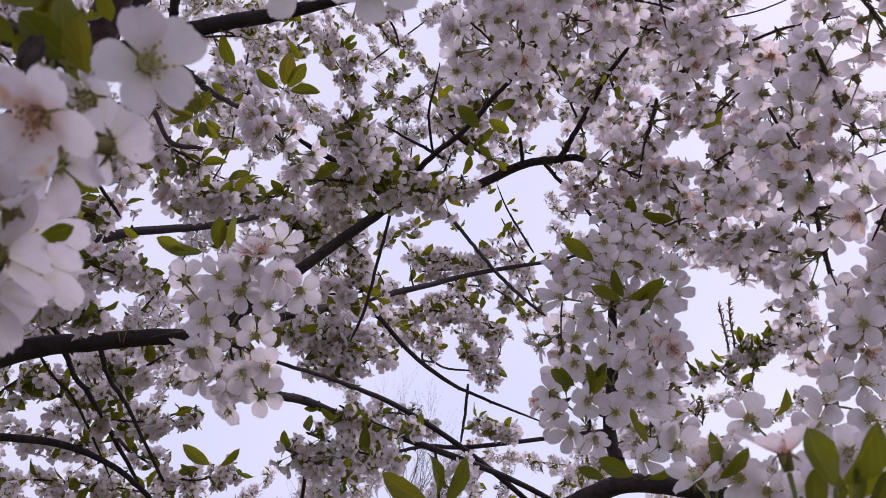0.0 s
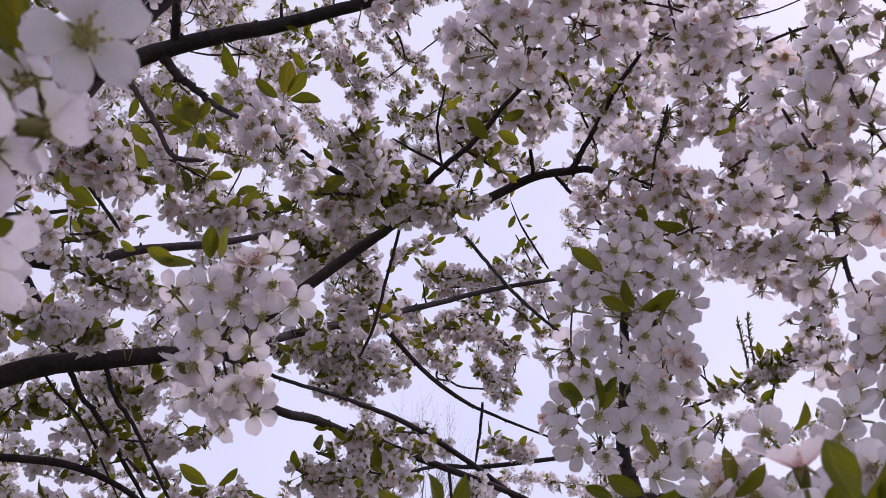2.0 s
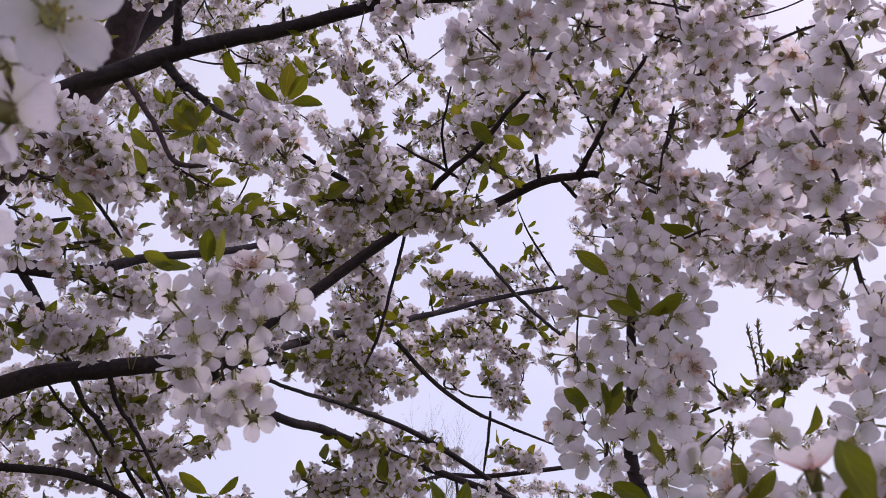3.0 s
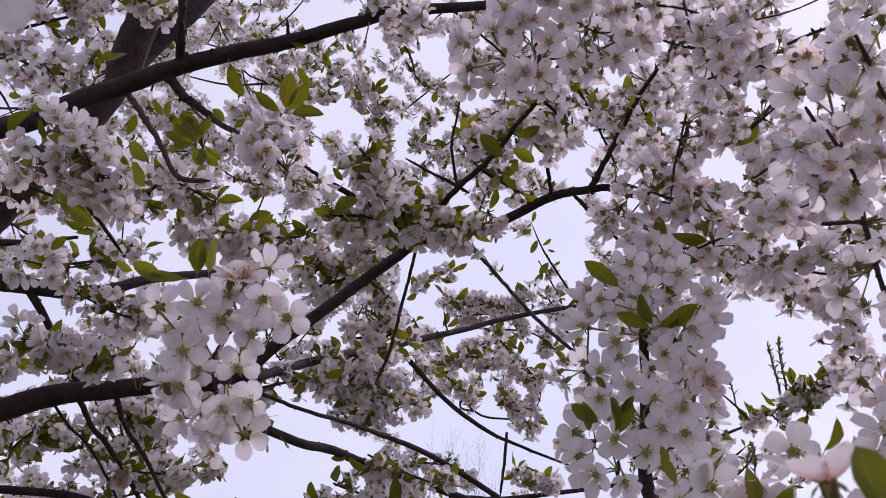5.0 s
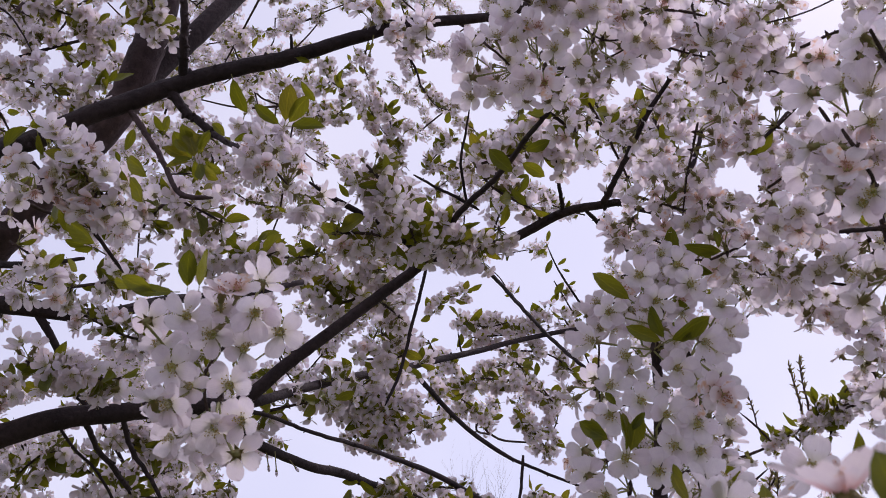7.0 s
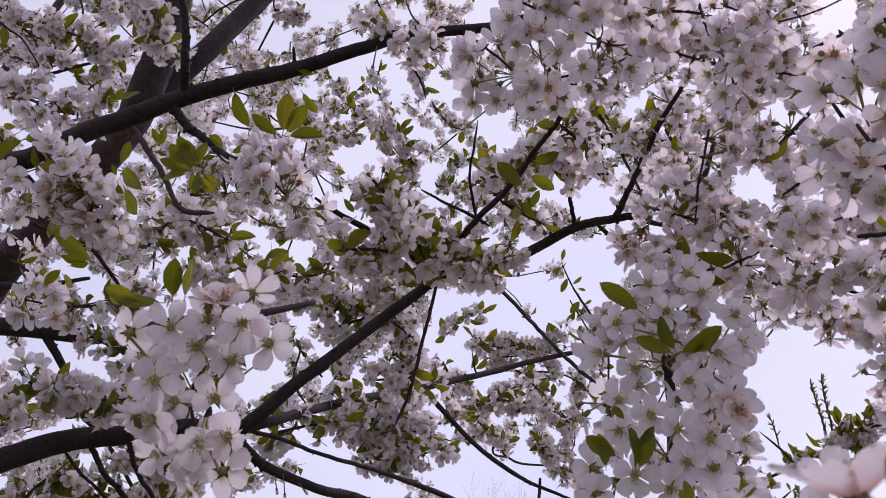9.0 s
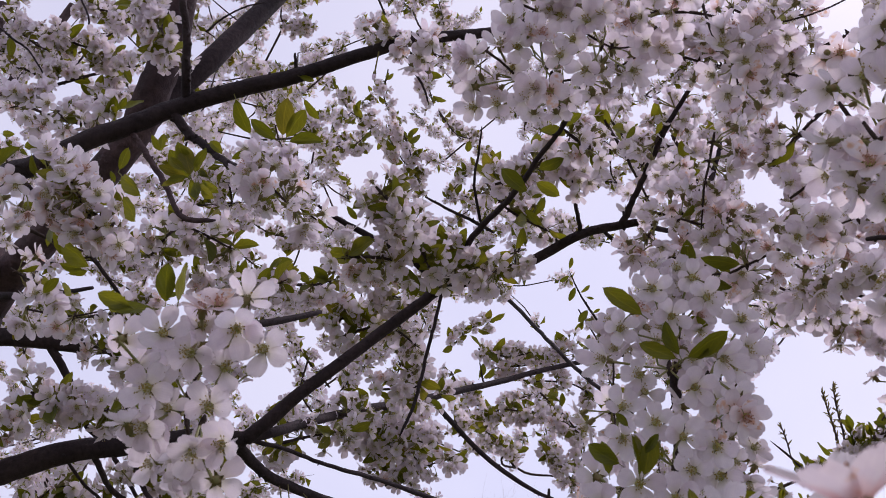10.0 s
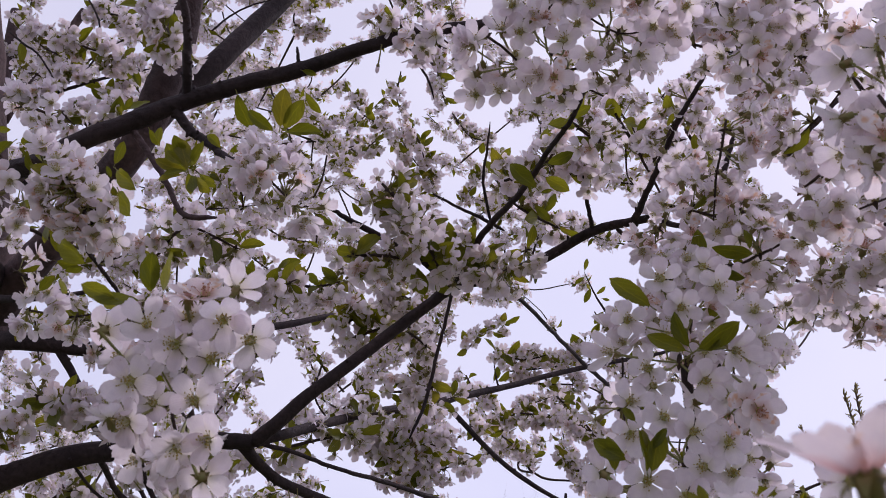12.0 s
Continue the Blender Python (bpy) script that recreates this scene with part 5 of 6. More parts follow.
leaf((0.110, 0.422, 1.635), (0.090, 0.420, 1.646), 0.2)
leaf((0.117, 0.419, 1.640), (0.116, 0.416, 1.652), 0.7)
leaf((0.119, 0.419, 1.640), (0.127, 0.414, 1.652), -0.3)
leaf((0.141, 0.394, 1.603), (0.137, 0.391, 1.619), 0.3)
leaf((0.147, 0.393, 1.603), (0.171, 0.384, 1.617), 0.3)
leaf((0.147, 0.393, 1.600), (0.163, 0.388, 1.608), 0.8)
leaf((-0.118, 0.464, 1.858), (-0.139, 0.450, 1.869), 0.1)
leaf((-0.117, 0.464, 1.859), (-0.113, 0.446, 1.886), 0.3)
leaf((-0.116, 0.464, 1.859), (-0.087, 0.468, 1.864), -0.3)
leaf((-0.116, 0.464, 1.859), (-0.100, 0.453, 1.881), 0.5)
leaf((-0.160, 0.589, 2.020), (-0.144, 0.594, 2.018), 0.2)
leaf((-0.143, 0.562, 1.976), (-0.128, 0.577, 1.961), 0.5)
leaf((-0.213, 0.588, 1.997), (-0.201, 0.613, 1.968), 0.3)
leaf((-0.189, 0.496, 1.847), (-0.212, 0.484, 1.851), 0.2)
leaf((-0.189, 0.496, 1.847), (-0.199, 0.478, 1.869), 0.3)
leaf((-0.187, 0.496, 1.848), (-0.182, 0.485, 1.870), -0.5)
leaf((-0.189, 0.495, 1.849), (-0.186, 0.506, 1.833), 0.2)
leaf((-0.191, 0.496, 1.846), (-0.210, 0.493, 1.838), 0.7)
leaf((-0.183, 0.497, 1.849), (-0.170, 0.507, 1.840), 0.4)
leaf((-0.192, 0.506, 1.850), (-0.208, 0.487, 1.868), 0.0)
leaf((-0.240, 0.516, 1.901), (-0.231, 0.527, 1.890), 0.4)
leaf((-0.245, 0.500, 1.840), (-0.239, 0.514, 1.822), 0.3)
leaf((-0.245, 0.499, 1.842), (-0.249, 0.493, 1.850), 0.3)
leaf((-0.296, 0.457, 1.845), (-0.314, 0.458, 1.825), 0.3)
leaf((-0.319, 0.495, 1.868), (-0.307, 0.496, 1.877), 0.2)
leaf((-0.307, 0.483, 1.857), (-0.303, 0.495, 1.841), 0.3)
leaf((-0.303, 0.529, 1.826), (-0.283, 0.551, 1.804), 0.3)
leaf((-0.303, 0.531, 1.822), (-0.304, 0.538, 1.808), 0.4)
leaf((-0.298, 0.545, 1.800), (-0.281, 0.554, 1.800), 0.2)
leaf((0.217, 0.453, 1.795), (0.237, 0.440, 1.806), 0.2)
leaf((0.216, 0.453, 1.795), (0.214, 0.446, 1.808), 0.8)
leaf((0.225, 0.346, 1.745), (0.235, 0.343, 1.744), 0.2)
leaf((0.225, 0.347, 1.744), (0.231, 0.349, 1.736), 0.4)
leaf((-0.136, 0.685, 1.980), (-0.124, 0.690, 1.977), 0.2)
leaf((-0.127, 0.701, 1.958), (-0.114, 0.711, 1.946), 0.3)
leaf((-0.153, 0.703, 1.944), (-0.142, 0.711, 1.934), 0.5)
leaf((0.069, 0.671, 2.032), (0.095, 0.662, 2.044), 0.2)
leaf((0.050, 0.719, 2.016), (0.081, 0.711, 2.026), 0.2)
leaf((0.048, 0.741, 2.019), (0.078, 0.749, 2.005), 0.2)
leaf((0.046, 0.749, 2.006), (0.014, 0.733, 2.029), 0.2)
leaf((0.040, 0.755, 1.996), (0.060, 0.765, 1.979), 0.3)
leaf((0.066, 0.766, 1.977), (0.078, 0.770, 1.970), 0.2)
leaf((0.046, 0.750, 2.004), (0.060, 0.748, 2.007), 0.2)
leaf((0.122, 1.588, 2.345), (0.108, 1.604, 2.314), 0.2)
leaf((0.140, 1.597, 2.325), (0.158, 1.598, 2.321), 0.2)
leaf((0.154, 1.611, 2.296), (0.170, 1.605, 2.306), 0.2)
leaf((0.148, 1.606, 2.305), (0.127, 1.620, 2.279), 0.2)
leaf((-0.044, 0.873, 1.981), (-0.040, 0.853, 2.019), 0.2)
leaf((-0.053, 0.874, 1.977), (-0.080, 0.862, 1.995), 0.2)
leaf((0.133, 0.674, 2.022), (0.143, 0.665, 2.033), 0.2)
leaf((0.160, 0.669, 2.024), (0.166, 0.660, 2.036), 0.3)
leaf((0.107, 1.576, 2.369), (0.113, 1.563, 2.394), 0.2)
leaf((0.110, 1.580, 2.362), (0.088, 1.588, 2.348), 0.2)
leaf((0.129, 1.595, 2.330), (0.150, 1.586, 2.346), 0.4)
leaf((0.497, 1.513, 1.982), (0.476, 1.512, 2.002), 0.1)
leaf((0.499, 1.512, 1.984), (0.501, 1.503, 2.009), 0.4)
leaf((0.506, 1.510, 1.984), (0.532, 1.498, 1.997), 0.2)
leaf((0.545, 1.489, 2.011), (0.529, 1.493, 2.015), 0.3)
leaf((0.562, 1.483, 2.012), (0.551, 1.483, 2.023), 0.3)
leaf((0.466, 1.527, 1.960), (0.463, 1.535, 1.937), 0.3)
leaf((0.506, 1.574, 1.949), (0.498, 1.571, 1.965), 0.3)
leaf((0.506, 1.574, 1.949), (0.519, 1.567, 1.960), 0.3)
leaf((0.488, 1.583, 1.932), (0.474, 1.586, 1.936), 0.3)
leaf((0.492, 1.581, 1.936), (0.506, 1.579, 1.930), 0.3)
leaf((0.502, 1.584, 1.913), (0.488, 1.589, 1.908), 0.3)
leaf((-0.051, 1.573, 2.132), (-0.042, 1.561, 2.163), 0.3)
leaf((-0.045, 1.573, 2.133), (-0.020, 1.565, 2.155), 0.3)
leaf((0.183, 0.469, 1.782), (0.180, 0.462, 1.795), 0.3)
leaf((-0.141, 1.199, 1.785), (-0.169, 1.196, 1.782), 0.2)
leaf((-0.150, 1.207, 1.791), (-0.117, 1.216, 1.772), 0.3)
leaf((0.026, 0.312, 1.537), (-0.005, 0.309, 1.554), 0.2)
leaf((0.029, 0.312, 1.537), (0.040, 0.307, 1.566), 0.4)
leaf((0.026, 0.312, 1.541), (0.021, 0.307, 1.566), 1.1)
leaf((-0.129, 0.512, 1.579), (-0.154, 0.504, 1.593), 0.2)
leaf((-0.127, 0.513, 1.579), (-0.112, 0.513, 1.595), 0.4)
leaf((0.123, 0.077, 1.518), (0.115, 0.076, 1.536), 0.3, 1.2)
leaf((0.124, 0.081, 1.519), (0.135, 0.072, 1.538), 0.2, 1.2)
leaf((0.118, 0.080, 1.511), (0.118, 0.077, 1.526), -0.3, 1.2)
leaf((0.126, 0.081, 1.512), (0.131, 0.076, 1.528), 0.5, 1.2)
leaf((0.127, 0.076, 1.511), (0.136, 0.069, 1.525), 0.1, 1.2)
leaf((0.146, 0.261, 1.553), (0.147, 0.255, 1.577), 0.4)
leaf((0.147, 0.261, 1.553), (0.162, 0.252, 1.569), 0.1)
leaf((0.186, 0.293, 1.592), (0.193, 0.286, 1.608), 0.4)
leaf((0.125, 0.317, 1.562), (0.104, 0.319, 1.572), 0.2)
leaf((0.128, 0.317, 1.562), (0.144, 0.311, 1.568), 0.3)
leaf((-0.073, 0.038, 1.589), (-0.077, 0.021, 1.611), 1.0, 1.2)
leaf((-0.070, 0.026, 1.591), (-0.082, 0.015, 1.598), 0.3, 1.2)
leaf((-0.085, 0.028, 1.596), (-0.093, 0.020, 1.600), 0.2, 1.2)
leaf((-0.083, 0.035, 1.606), (-0.084, 0.025, 1.619), 0.2, 1.2)
leaf((-0.071, 0.035, 1.596), (-0.063, 0.034, 1.603), 0.9, 1.2)
leaf((-0.080, 0.050, 1.556), (-0.071, 0.052, 1.562), 0.5, 1.2)
leaf((-0.086, 0.022, 1.603), (-0.076, 0.029, 1.602), 0.3, 1.2)
leaf((-0.091, 0.018, 1.604), (-0.079, 0.024, 1.606), -0.4, 1.2)
leaf((-0.091, 0.030, 1.607), (-0.096, 0.037, 1.593), 0.5, 1.2)
leaf((-0.067, 0.014, 1.600), (-0.066, 0.024, 1.586), 0.2, 1.2)
leaf((-0.086, 0.033, 1.607), (-0.091, 0.036, 1.598), 0.1, 1.2)
leaf((-0.080, 0.028, 1.618), (-0.087, 0.034, 1.605), 0.6, 1.2)
leaf((-0.076, 0.038, 1.625), (-0.073, 0.046, 1.617), 0.4, 1.2)
leaf((0.130, 0.090, 1.517), (0.138, 0.083, 1.532), -0.5, 1.2)
leaf((0.136, 0.088, 1.514), (0.141, 0.083, 1.525), 0.3, 1.2)
leaf((0.126, 0.092, 1.513), (0.129, 0.088, 1.528), 0.7, 1.2)
leaf((0.111, 0.320, 1.561), (0.094, 0.322, 1.566), 0.3)
leaf((0.130, 0.313, 1.578), (0.121, 0.312, 1.592), 0.4)
leaf((0.134, 0.312, 1.576), (0.143, 0.307, 1.591), 0.3)

# unseen flowering shoots, added overhead and behind to shade the nearest blossom
flowering((0.098, 0.547, 2.053, 2.0), (0.085, 0.370, 1.996, 1.6), (0.056, 0.211, 1.874, 1.3), (0.025, 0.148, 1.798, 1.0), (-0.011, 0.133, 1.769, 0.9), spurs=9, fine=False)
flowering((0.056, 0.211, 1.874, 2.0), (0.027, 0.111, 1.791, 1.6), (-0.022, 0.073, 1.742, 1.3), (-0.055, 0.053, 1.725, 1.0), spurs=9, fine=False)
flowering((-0.554, 0.791, 1.921, 2.0), (-0.331, 0.206, 1.790, 1.6), (-0.284, 0.159, 1.705, 1.3), (-0.272, 0.142, 1.629, 1.0), (-0.272, 0.165, 1.572, 0.9), spurs=6, fine=False)
flowering((-0.554, 0.791, 1.921, 2.0), (-0.320, 0.185, 1.825, 1.6), (-0.205, 0.073, 1.739, 1.3), (-0.139, 0.043, 1.722, 1.0), (-0.093, 0.049, 1.741, 0.9), spurs=6, fine=False)
flowering((-0.331, 0.206, 1.790, 2.0), (-0.420, -0.250, 1.980, 1.6), (-0.070, -0.500, 2.030, 1.3), (0.230, -0.550, 2.130, 1.0), spurs=6, fine=False)
flowering((-0.331, 0.206, 1.790, 2.0), (-0.500, -0.450, 1.750, 1.6), (-0.150, -0.700, 1.800, 1.3), (0.150, -0.750, 1.900, 1.0), spurs=6, fine=False)
flowering((-0.331, 0.206, 1.790, 2.0), (-0.200, -0.400, 2.100, 1.6), (0.150, -0.650, 2.150, 1.3), (0.450, -0.700, 2.250, 1.0), spurs=6, fine=False)
flowering((0.085, 0.370, 1.996, 2.0), (0.147, 0.336, 2.018, 1.6), (0.096, 0.251, 1.900, 1.3), (0.061, 0.194, 1.820, 1.0), spurs=8, fine=False)
# leaves among the nearer blossom
leaf((0.103, 0.425, 1.629), (0.099, 0.419, 1.649), 0.2)
leaf((0.118, 0.424, 1.629), (0.114, 0.416, 1.653), 0.8)
leaf((0.119, 0.424, 1.629), (0.125, 0.416, 1.652), 0.1)
leaf((0.155, 0.399, 1.622), (0.173, 0.397, 1.616), 0.3)
leaf((0.114, 0.435, 1.660), (0.106, 0.433, 1.668), 0.3)
leaf((0.151, 0.445, 1.705), (0.160, 0.441, 1.712), 0.3)

# buds
bud((-0.086, 0.570, 2.033), (-0.089, 0.580, 2.020))
bud((-0.047, 0.568, 2.044), (-0.042, 0.584, 2.025))
bud((-0.051, 0.571, 2.039), (-0.052, 0.578, 2.031))
bud((-0.229, 1.048, 1.779), (-0.225, 1.054, 1.758))
bud((-0.215, 1.073, 1.776), (-0.208, 1.077, 1.769))
bud((-0.240, 1.045, 1.781), (-0.235, 1.051, 1.762))
bud((0.183, 0.691, 2.075), (0.168, 0.688, 2.082))
bud((0.183, 0.691, 2.075), (0.170, 0.690, 2.079))
bud((0.183, 0.692, 2.074), (0.177, 0.684, 2.085))
bud((-0.368, 0.959, 1.789), (-0.371, 0.954, 1.799))
bud((-0.356, 0.964, 1.788), (-0.353, 0.960, 1.804))
bud((-0.365, 0.960, 1.789), (-0.362, 0.956, 1.805))
bud((-0.387, 0.984, 1.747), (-0.401, 0.975, 1.760))

# sleeves of blossom farther back, leaves by the nearer clusters
flowering((-0.347, 1.750, 3.006, 2.0), (-0.353, 1.780, 2.941, 1.6), (-0.313, 1.810, 2.871, 1.2), (-0.276, 1.840, 2.836, 0.9), spurs=6, fine=False, leafy=0.3, size=0.9)
flowering((-0.279, 1.650, 2.763, 2.0), (-0.254, 1.680, 2.716, 1.6), (-0.244, 1.710, 2.660, 1.2), (-0.203, 1.740, 2.621, 0.9), spurs=8, fine=False, leafy=0.5, size=0.95)
flowering((-0.246, 2.000, 3.064, 2.0), (-0.180, 2.030, 3.001, 1.6), (-0.093, 2.060, 2.970, 1.2), (-0.051, 2.090, 2.924, 0.9), spurs=8, fine=False, leafy=0.3, size=0.9)
flowering((-0.534, 2.000, 2.999, 2.0), (-0.483, 2.030, 3.102, 1.6), (-0.453, 2.060, 3.182, 1.2), spurs=7, fine=False, leafy=0.3, size=0.9)
flowering((-0.534, 1.950, 2.907, 2.0), (-0.485, 1.980, 2.950, 1.6), (-0.429, 2.010, 2.984, 1.2), spurs=5, fine=False, leafy=0.4, size=0.9)
flowering((-0.196, 1.950, 2.745, 2.0), (-0.176, 1.980, 2.820, 1.6), (-0.132, 2.010, 2.901, 1.2), spurs=6, fine=False, leafy=0.9, size=0.85)
flowering((-0.119, 1.950, 2.767, 2.0), (-0.067, 1.980, 2.838, 1.6), (-0.020, 2.010, 2.914, 1.2), spurs=6, fine=False, leafy=0.7, size=0.85)
flowering((-0.183, 1.900, 2.642, 2.0), (-0.148, 1.930, 2.702, 1.6), (-0.118, 1.960, 2.756, 1.2), spurs=5, fine=False, leafy=0.8, size=0.85)
flowering((-0.125, 1.750, 2.272, 2.0), (-0.090, 1.780, 2.330, 1.6), (-0.044, 1.810, 2.369, 1.2), spurs=5, fine=False, leafy=0.6, size=0.85)
flowering((-0.052, 1.850, 2.150, 2.0), (-0.008, 1.880, 2.202, 1.6), (0.052, 1.910, 2.244, 1.2), spurs=6, fine=False, leafy=0.7, size=0.85)
flowering((-0.051, 1.850, 2.136, 2.0), (-0.014, 1.880, 2.178, 1.6), (0.032, 1.910, 2.209, 1.2), spurs=4, fine=False, leafy=0.6, size=0.85)
leaf((-0.185, 0.485, 1.848), (-0.174, 0.479, 1.862), 0.5, wide=1.10)
leaf((-0.188, 0.485, 1.845), (-0.202, 0.479, 1.855), 0.2, wide=1.20)
leaf((-0.180, 0.490, 1.841), (-0.166, 0.484, 1.823), 0.6, wide=1.10)
leaf((-0.185, 0.490, 1.842), (-0.197, 0.484, 1.870), 0.3, wide=1.15)
leaf((-0.181, 0.490, 1.847), (-0.182, 0.484, 1.866), -0.4, wide=1.10)
leaf((-0.187, 0.490, 1.845), (-0.202, 0.484, 1.837), 0.5, wide=1.00)
leaf((-0.183, 0.490, 1.843), (-0.174, 0.484, 1.821), 0.2, wide=1.10)
leaf((-0.181, 0.500, 1.847), (-0.167, 0.494, 1.838), 0.3, wide=1.10)
leaf((-0.170, 0.500, 1.870), (-0.183, 0.494, 1.881), 0.2, wide=1.00)
leaf((-0.165, 0.500, 1.867), (-0.154, 0.494, 1.872), 0.5, wide=1.00)
leaf((-0.302, 0.530, 1.832), (-0.299, 0.524, 1.805), 0.9, wide=1.30)
leaf((-0.293, 0.530, 1.811), (-0.260, 0.524, 1.785), 0.3, wide=1.10)
leaf((-0.279, 0.530, 1.783), (-0.259, 0.524, 1.785), 0.6, wide=1.00)
leaf((-0.299, 0.540, 1.770), (-0.285, 0.534, 1.783), 0.2, wide=1.20)
leaf((-0.287, 0.540, 1.782), (-0.270, 0.534, 1.768), 0.4, wide=1.10)
leaf((-0.234, 0.480, 1.839), (-0.211, 0.474, 1.816), 0.3, wide=1.10)
leaf((-0.228, 0.480, 1.823), (-0.206, 0.474, 1.795), 0.4, wide=1.00)
leaf((-0.235, 0.480, 1.839), (-0.230, 0.474, 1.859), 0.6, wide=1.00)
leaf((-0.213, 0.490, 1.864), (-0.212, 0.484, 1.879), 0.2, wide=1.10)
leaf((-0.328, 0.500, 1.872), (-0.301, 0.494, 1.874), 0.5, wide=1.10)
leaf((-0.317, 0.500, 1.863), (-0.296, 0.494, 1.836), 0.7, wide=1.00)
leaf((-0.348, 0.500, 1.884), (-0.332, 0.494, 1.880), 0.3, wide=1.00)
leaf((-0.228, 0.500, 1.750), (-0.211, 0.494, 1.739), 0.4, wide=1.20)
flowering((0.584, 1.470, 1.998, 1.6), (0.600, 1.470, 2.040, 1.3), (0.626, 1.470, 2.080, 1.0), spurs=5, fine=False, leafy=0.2, size=0.80)
flowering((0.566, 1.480, 2.015, 1.6), (0.574, 1.480, 2.037, 1.3), (0.565, 1.480, 2.051, 1.0), spurs=3, fine=False, leafy=0.2, size=0.80)

# gaps in the crown that show the sky
clearing((-0.149, 0.789, 2.181), (-0.669, 3.154, 4.036), 0.026, 0.095)
clearing((-0.156, 0.835, 2.116), (-0.695, 3.321, 3.798), 0.027, 0.100)
clearing((-0.070, 0.805, 2.178), (-0.378, 3.213, 4.025), 0.021, 0.075)
clearing((0.189, 0.804, 2.174), (0.568, 3.209, 4.011), 0.027, 0.100)
clearing((0.137, 0.877, 2.076), (0.377, 3.477, 3.653), 0.027, 0.100)
clearing((0.119, 0.916, 2.011), (0.311, 3.617, 3.415), 0.027, 0.100)
clearing((0.116, 0.943, 1.956), (0.301, 3.715, 3.213), 0.022, 0.080)
clearing((0.053, 0.929, 1.990), (0.069, 3.665, 3.337), 0.023, 0.085)
clearing((0.006, 0.936, 1.975), (-0.102, 3.689, 3.281), 0.016, 0.060)
clearing((-0.034, 0.961, 1.912), (-0.247, 3.782, 3.051), 0.019, 0.070)
clearing((0.348, 0.927, 1.896), (1.149, 3.658, 2.993), 0.051, 0.187)
clearing((0.378, 0.921, 1.889), (1.256, 3.635, 2.968), 0.048, 0.175)
clearing((0.332, 0.949, 1.848), (1.091, 3.739, 2.818), 0.034, 0.125)
clearing((0.130, 0.986, 1.844), (0.352, 3.872, 2.803), 0.022, 0.080)
clearing((0.126, 1.000, 1.799), (0.337, 3.924, 2.641), 0.026, 0.095)
clearing((0.109, 0.981, 1.862), (0.275, 3.855, 2.869), 0.012, 0.045)
clearing((-0.192, 0.997, 1.719), (-0.825, 3.913, 2.348), 0.041, 0.150)
clearing((-0.140, 1.007, 1.719), (-0.636, 3.950, 2.348), 0.031, 0.112)
clearing((-0.228, 0.992, 1.702), (-0.956, 3.896, 2.286), 0.021, 0.075)
clearing((-0.135, 0.988, 1.796), (-0.617, 3.883, 2.628), 0.022, 0.080)
clearing((-0.169, 0.989, 1.773), (-0.741, 3.884, 2.543), 0.019, 0.070)
clearing((-0.041, 1.003, 1.787), (-0.272, 3.934, 2.595), 0.021, 0.075)
clearing((0.021, 1.011, 1.767), (-0.045, 3.965, 2.522), 0.027, 0.100)
clearing((0.038, 1.020, 1.730), (0.014, 3.998, 2.388), 0.019, 0.070)
clearing((0.088, 1.010, 1.769), (0.198, 3.962, 2.528), 0.017, 0.062)
clearing((-0.486, 0.859, 1.819), (-1.898, 3.411, 2.711), 0.029, 0.105)
clearing((-0.442, 0.872, 1.848), (-1.736, 3.458, 2.817), 0.018, 0.065)
clearing((-0.412, 0.928, 1.704), (-1.627, 3.663, 2.293), 0.025, 0.090)
clearing((-0.424, 0.928, 1.678), (-1.671, 3.662, 2.198), 0.018, 0.065)
clearing((-0.354, 0.862, 1.963), (-1.417, 3.420, 3.240), 0.018, 0.065)
clearing((-0.341, 0.877, 1.943), (-1.368, 3.476, 3.164), 0.015, 0.055)
clearing((-0.479, 0.719, 2.092), (-1.872, 2.897, 3.709), 0.018, 0.065)
clearing((-0.415, 0.720, 2.140), (-1.640, 2.901, 3.885), 0.015, 0.055)
clearing((0.405, 0.735, 2.183), (1.356, 2.959, 4.042), 0.025, 0.090)
clearing((0.329, 0.805, 2.129), (1.080, 3.212, 3.845), 0.018, 0.065)
clearing((0.316, 0.833, 2.093), (1.030, 3.316, 3.714), 0.016, 0.060)
clearing((0.235, 0.846, 2.103), (0.735, 3.364, 3.751), 0.014, 0.050)
clearing((-0.032, 0.847, 2.125), (-0.242, 3.367, 3.831), 0.015, 0.055)
clearing((-0.276, 0.875, 1.995), (-1.133, 3.467, 3.355), 0.016, 0.060)
clearing((-0.163, 0.979, 1.811), (-0.720, 3.848, 2.685), 0.016, 0.060)
clearing((-0.135, 0.806, 2.162), (-0.618, 3.217, 3.967), 0.016, 0.060)
clearing((-0.469, 0.886, 1.764), (-1.836, 3.508, 2.511), 0.012, 0.045)
clearing((0.142, 1.011, 1.750), (0.395, 3.967, 2.460), 0.014, 0.050)
clearing((0.303, 0.829, 2.105), (0.982, 3.302, 3.757), 0.034, 0.125)
clearing((0.370, 0.794, 2.125), (1.228, 3.174, 3.829), 0.044, 0.162)
clearing((0.406, 0.739, 2.178), (1.359, 2.972, 4.024), 0.041, 0.150)
clearing((0.276, 0.863, 2.062), (0.886, 3.424, 3.602), 0.024, 0.087)
clearing((0.416, 0.854, 2.002), (1.396, 3.393, 3.380), 0.048, 0.175)
clearing((0.320, 0.753, 2.200), (1.045, 3.024, 4.103), 0.031, 0.112)
clearing((0.442, 0.807, 2.063), (1.492, 3.220, 3.605), 0.034, 0.125)
clearing((0.373, 0.885, 1.971), (1.240, 3.506, 3.268), 0.027, 0.100)
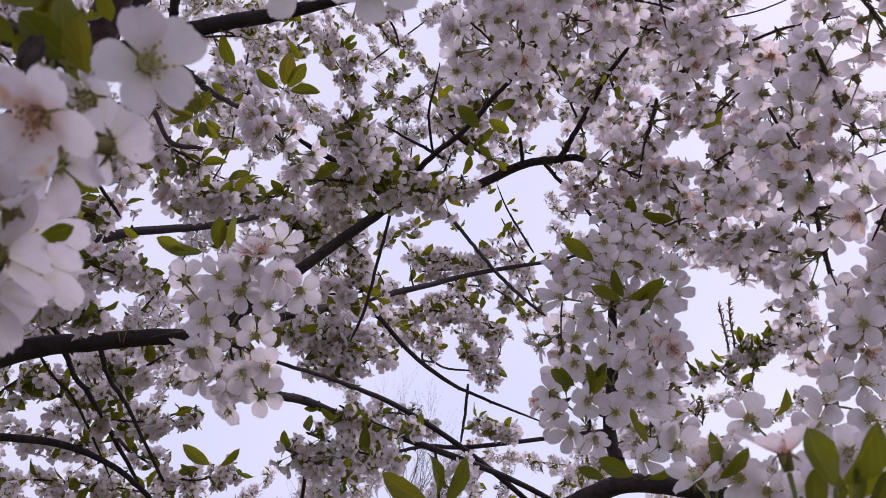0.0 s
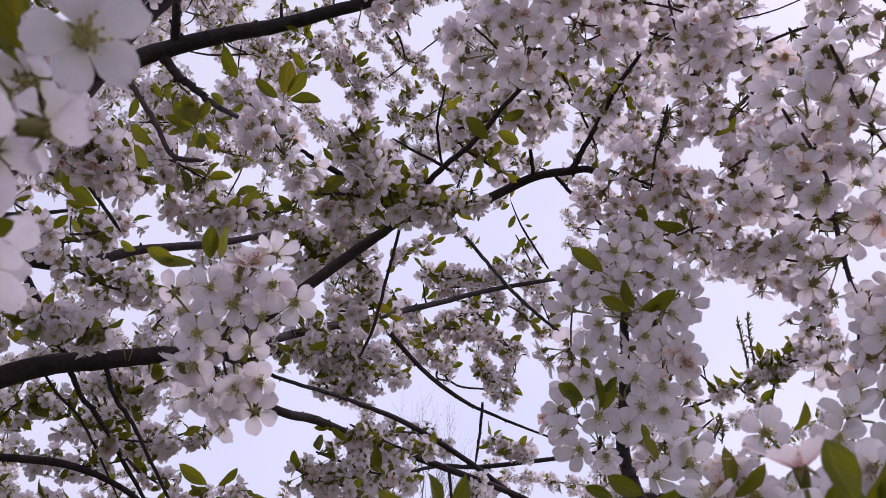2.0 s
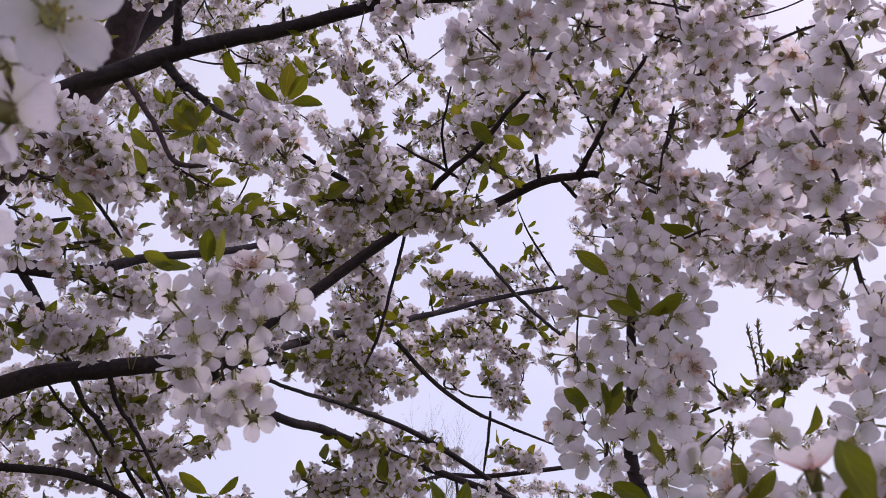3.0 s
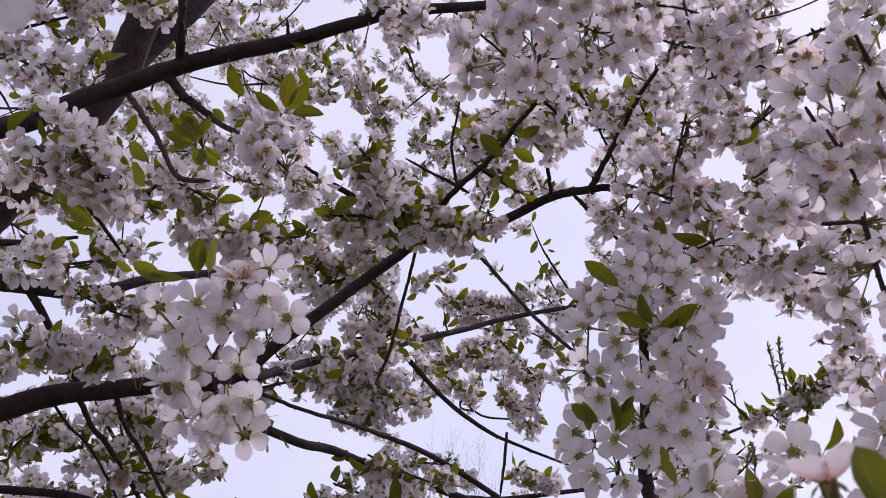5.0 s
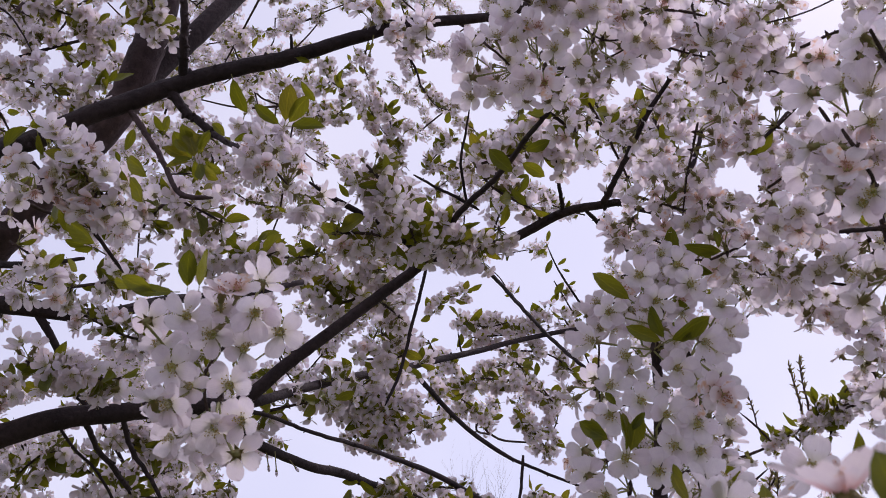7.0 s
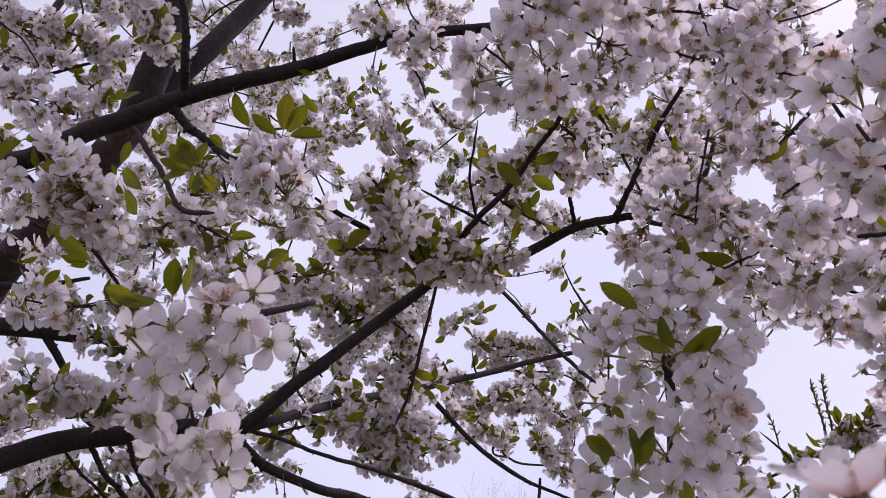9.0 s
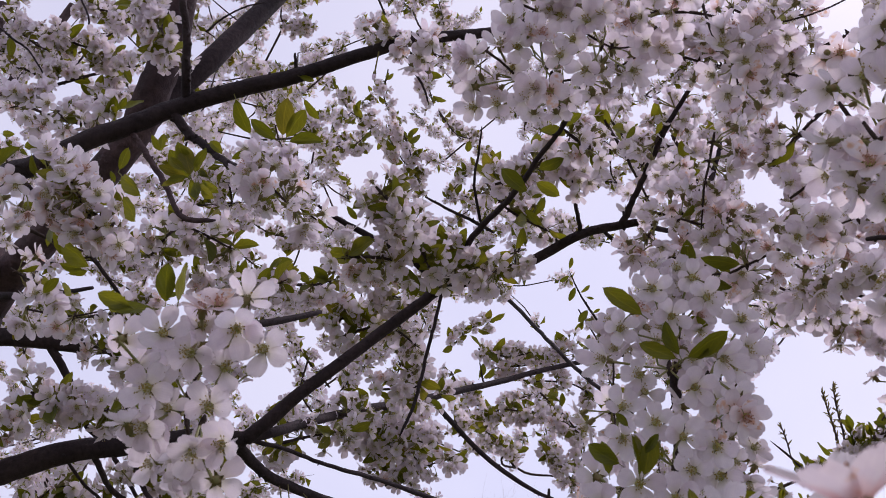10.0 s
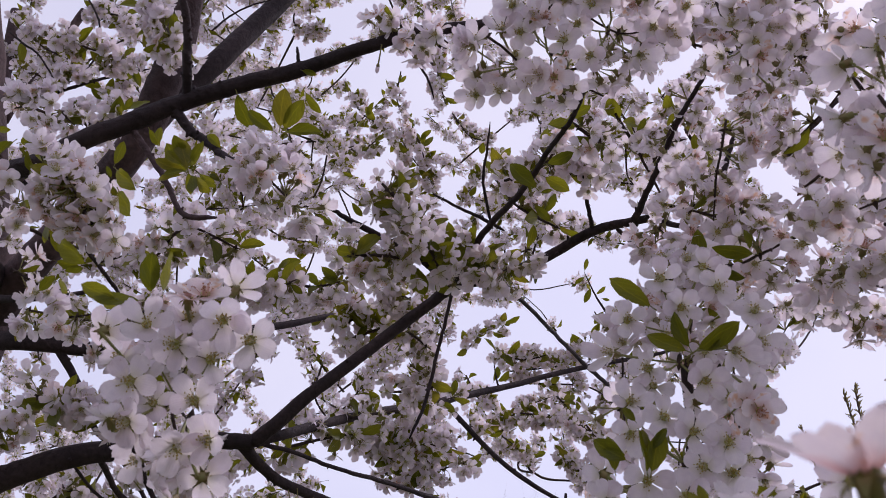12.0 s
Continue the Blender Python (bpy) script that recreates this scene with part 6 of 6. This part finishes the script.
clearing((0.396, 0.929, 1.850), (1.323, 3.666, 2.825), 0.027, 0.100)
clearing((0.401, 0.918, 1.876), (1.340, 3.625, 2.921), 0.027, 0.100)
clearing((-0.281, 0.811, 2.099), (-1.151, 3.233, 3.735), 0.023, 0.085)
clearing((-0.291, 0.854, 2.024), (-1.185, 3.391, 3.461), 0.018, 0.065)
clearing((-0.427, 0.746, 2.097), (-1.682, 2.997, 3.728), 0.015, 0.055)
clearing((0.313, 0.782, 2.166), (1.020, 3.129, 3.981), 0.024, 0.087)

# ---- the farther crown: flowering shoots, joined ----


def far_crown(count, low, high, seed, middle, girth, parent, roots, shoot=(0.25, 0.6), every=0.020, reach=0.3):
    pick = random.Random(seed)
    wood, bloom = Soup(), Soup()
    near = [np.array(p) for p in roots]
    starts = sorted(([pick.uniform(a, b) for a, b in zip(low, high)] for _ in range(count)), key=lambda p: (p[0] + 0.8) ** 2 + (p[1] - 1.3) ** 2 + (p[2] - 2) ** 2)
    for p in starts:
        p = np.array(p)
        if np.linalg.norm(p - (0.05, -0.05, 1.48)) < 1.25 or open_sky(p) or (abs((p - middle) / girth) ** 3).sum() > 1:
            continue
        way = np.array([pick.uniform(-1, 1), pick.uniform(-0.7, 0.7), pick.uniform(-0.35, 1)])
        way /= np.linalg.norm(way)
        length, rows = pick.uniform(*shoot), []
        for k in range(7):
            way = way + [pick.uniform(-0.25, 0.25), pick.uniform(-0.25, 0.25), pick.uniform(-0.15, 0.25)]
            way /= np.linalg.norm(way)
            rows.append((*p, 0.0026 - 0.0003 * k))
            p = p + way * length / 6
        keep = next((k for k in range(7) for j in range(4) if open_sky(np.array(rows[k][:3]) + (np.array(rows[min(k + 1, 6)][:3]) - np.array(rows[k][:3])) * j / 4, 0.0)), 7)
        if keep < 3:
            continue
        rows = np.array(rows[:keep])
        rows[:, 3] = np.linspace(0.0024, 0.0005, keep)
        tube(wood, rows, 4, 0, pick, 0.1)
        foot = rows[0, :3]
        root = min(near, key=lambda q: (q - foot) @ (q - foot))
        gap = np.linalg.norm(root - foot)
        if gap < reach:
            mid = 0.5 * (root + foot) + [pick.uniform(-0.02, 0.02), pick.uniform(-0.02, 0.02), -0.015]
            if not any(open_sky(root + k / 6 * (foot - root)) for k in range(7)):
                tube(wood, glide([(*root, 0.0024 + 0.004 * gap), (*mid, 0.0024 + 0.002 * gap), (*foot, 0.0024)], 4), 4, 0, pick, 0.1)
        near.extend(rows[1::2, :3])
        run = length * (keep - 1) / 6
        for k in range(int(run / every)):
            pos = (k + pick.random()) * every / run * (keep - 1)
            i = min(int(pos), keep - 2)
            at = rows[i, :3] + (pos - i) * (rows[i + 1, :3] - rows[i, :3])
            if open_sky(at, 0.015):
                continue
            out = Vector((pick.gauss(0, 1), pick.gauss(0, 1) - 0.3, pick.gauss(0, 1) - 0.2)).normalized()
            bloom.merge(pick.choice(FAR_UMBELS), facing(out, pick.uniform(0, 6.3), at, pick.uniform(0.9, 1.1)))
    # these labels also go to the unseen crown added for shade
    tagged(part("brushwood", wood.mesh("brushwood", [TWIG]), parent, label="tangle of thin dark twigs deep in the crown"), kind="stuff")
    tagged(part("far_blossoms", bloom.mesh("far_blossoms", FLOWER_MATS), parent, label="massed white blossom deep in the crown"), kind="stuff")


far_crown(430, (-1.9, 1.3, 1.35), (0.85, 3.2, 4.1), 5, (-0.45, 2.1, 2.7), (1.9, 1.4, 1.75), tree, LIMB_POINTS)
# unseen crown added above and behind the path, to dim skylight on near blossom
far_crown(110, (-1.5, -1.4, 2.1), (1.3, 0.35, 3.5), 12, (-0.1, -0.5, 2.8), (1.6, 1.1, 0.9), tree, LIMB_POINTS, every=0.034, reach=0.6)


# ---- bare trees in the distance ----


def bare_tree(x, y, height, seed):
    pick = random.Random(seed)
    ob = tagged(new("bare_tree"), "leafless grey tree with fine twigs in the distance", "tree", "bare trees beyond the garden")
    ob.location = (x, y, 0)
    trunk, crown = Soup(), Soup()

    def grow(p, way, length, r, depth, soup):
        rows = []
        for k in range(4):
            rows.append((*p, r * (1 - 0.12 * k)))
            way = (way + Vector((pick.uniform(-0.2, 0.2), pick.uniform(-0.2, 0.2), pick.uniform(-0.02, 0.16)))).normalized()
            p = p + way * length / 3
        tube(soup, rows, 6 if depth > 3 else 3, 0, pick, 0.05)
        if depth == 0:
            return
        for k in range(pick.choice((3, 3, 4))):
            i = pick.choice((1, 2, 3)) if k else 3
            side = Vector((pick.uniform(-1, 1), pick.uniform(-1, 1), pick.uniform(0.1, 0.9))).normalized()
            grow(Vector(rows[i][:3]), (way * 0.8 + side * 0.75).normalized(), length * pick.uniform(0.62, 0.8), rows[i][3] * 0.62, depth - 1, crown)

    grow(Vector((0, 0, -0.2)), Vector((0, 0, 1)), height * 0.3, height * 0.014, 5, trunk)
    for name, s in (("trunk", trunk), ("crown", crown)):
        c = new(name, s.mesh(name, [BARE]))
        c.parent = ob


bare_tree(-2.4, 30.7, 10.5, 4)
bare_tree(-2.4, 34.4, 13.0, 8)
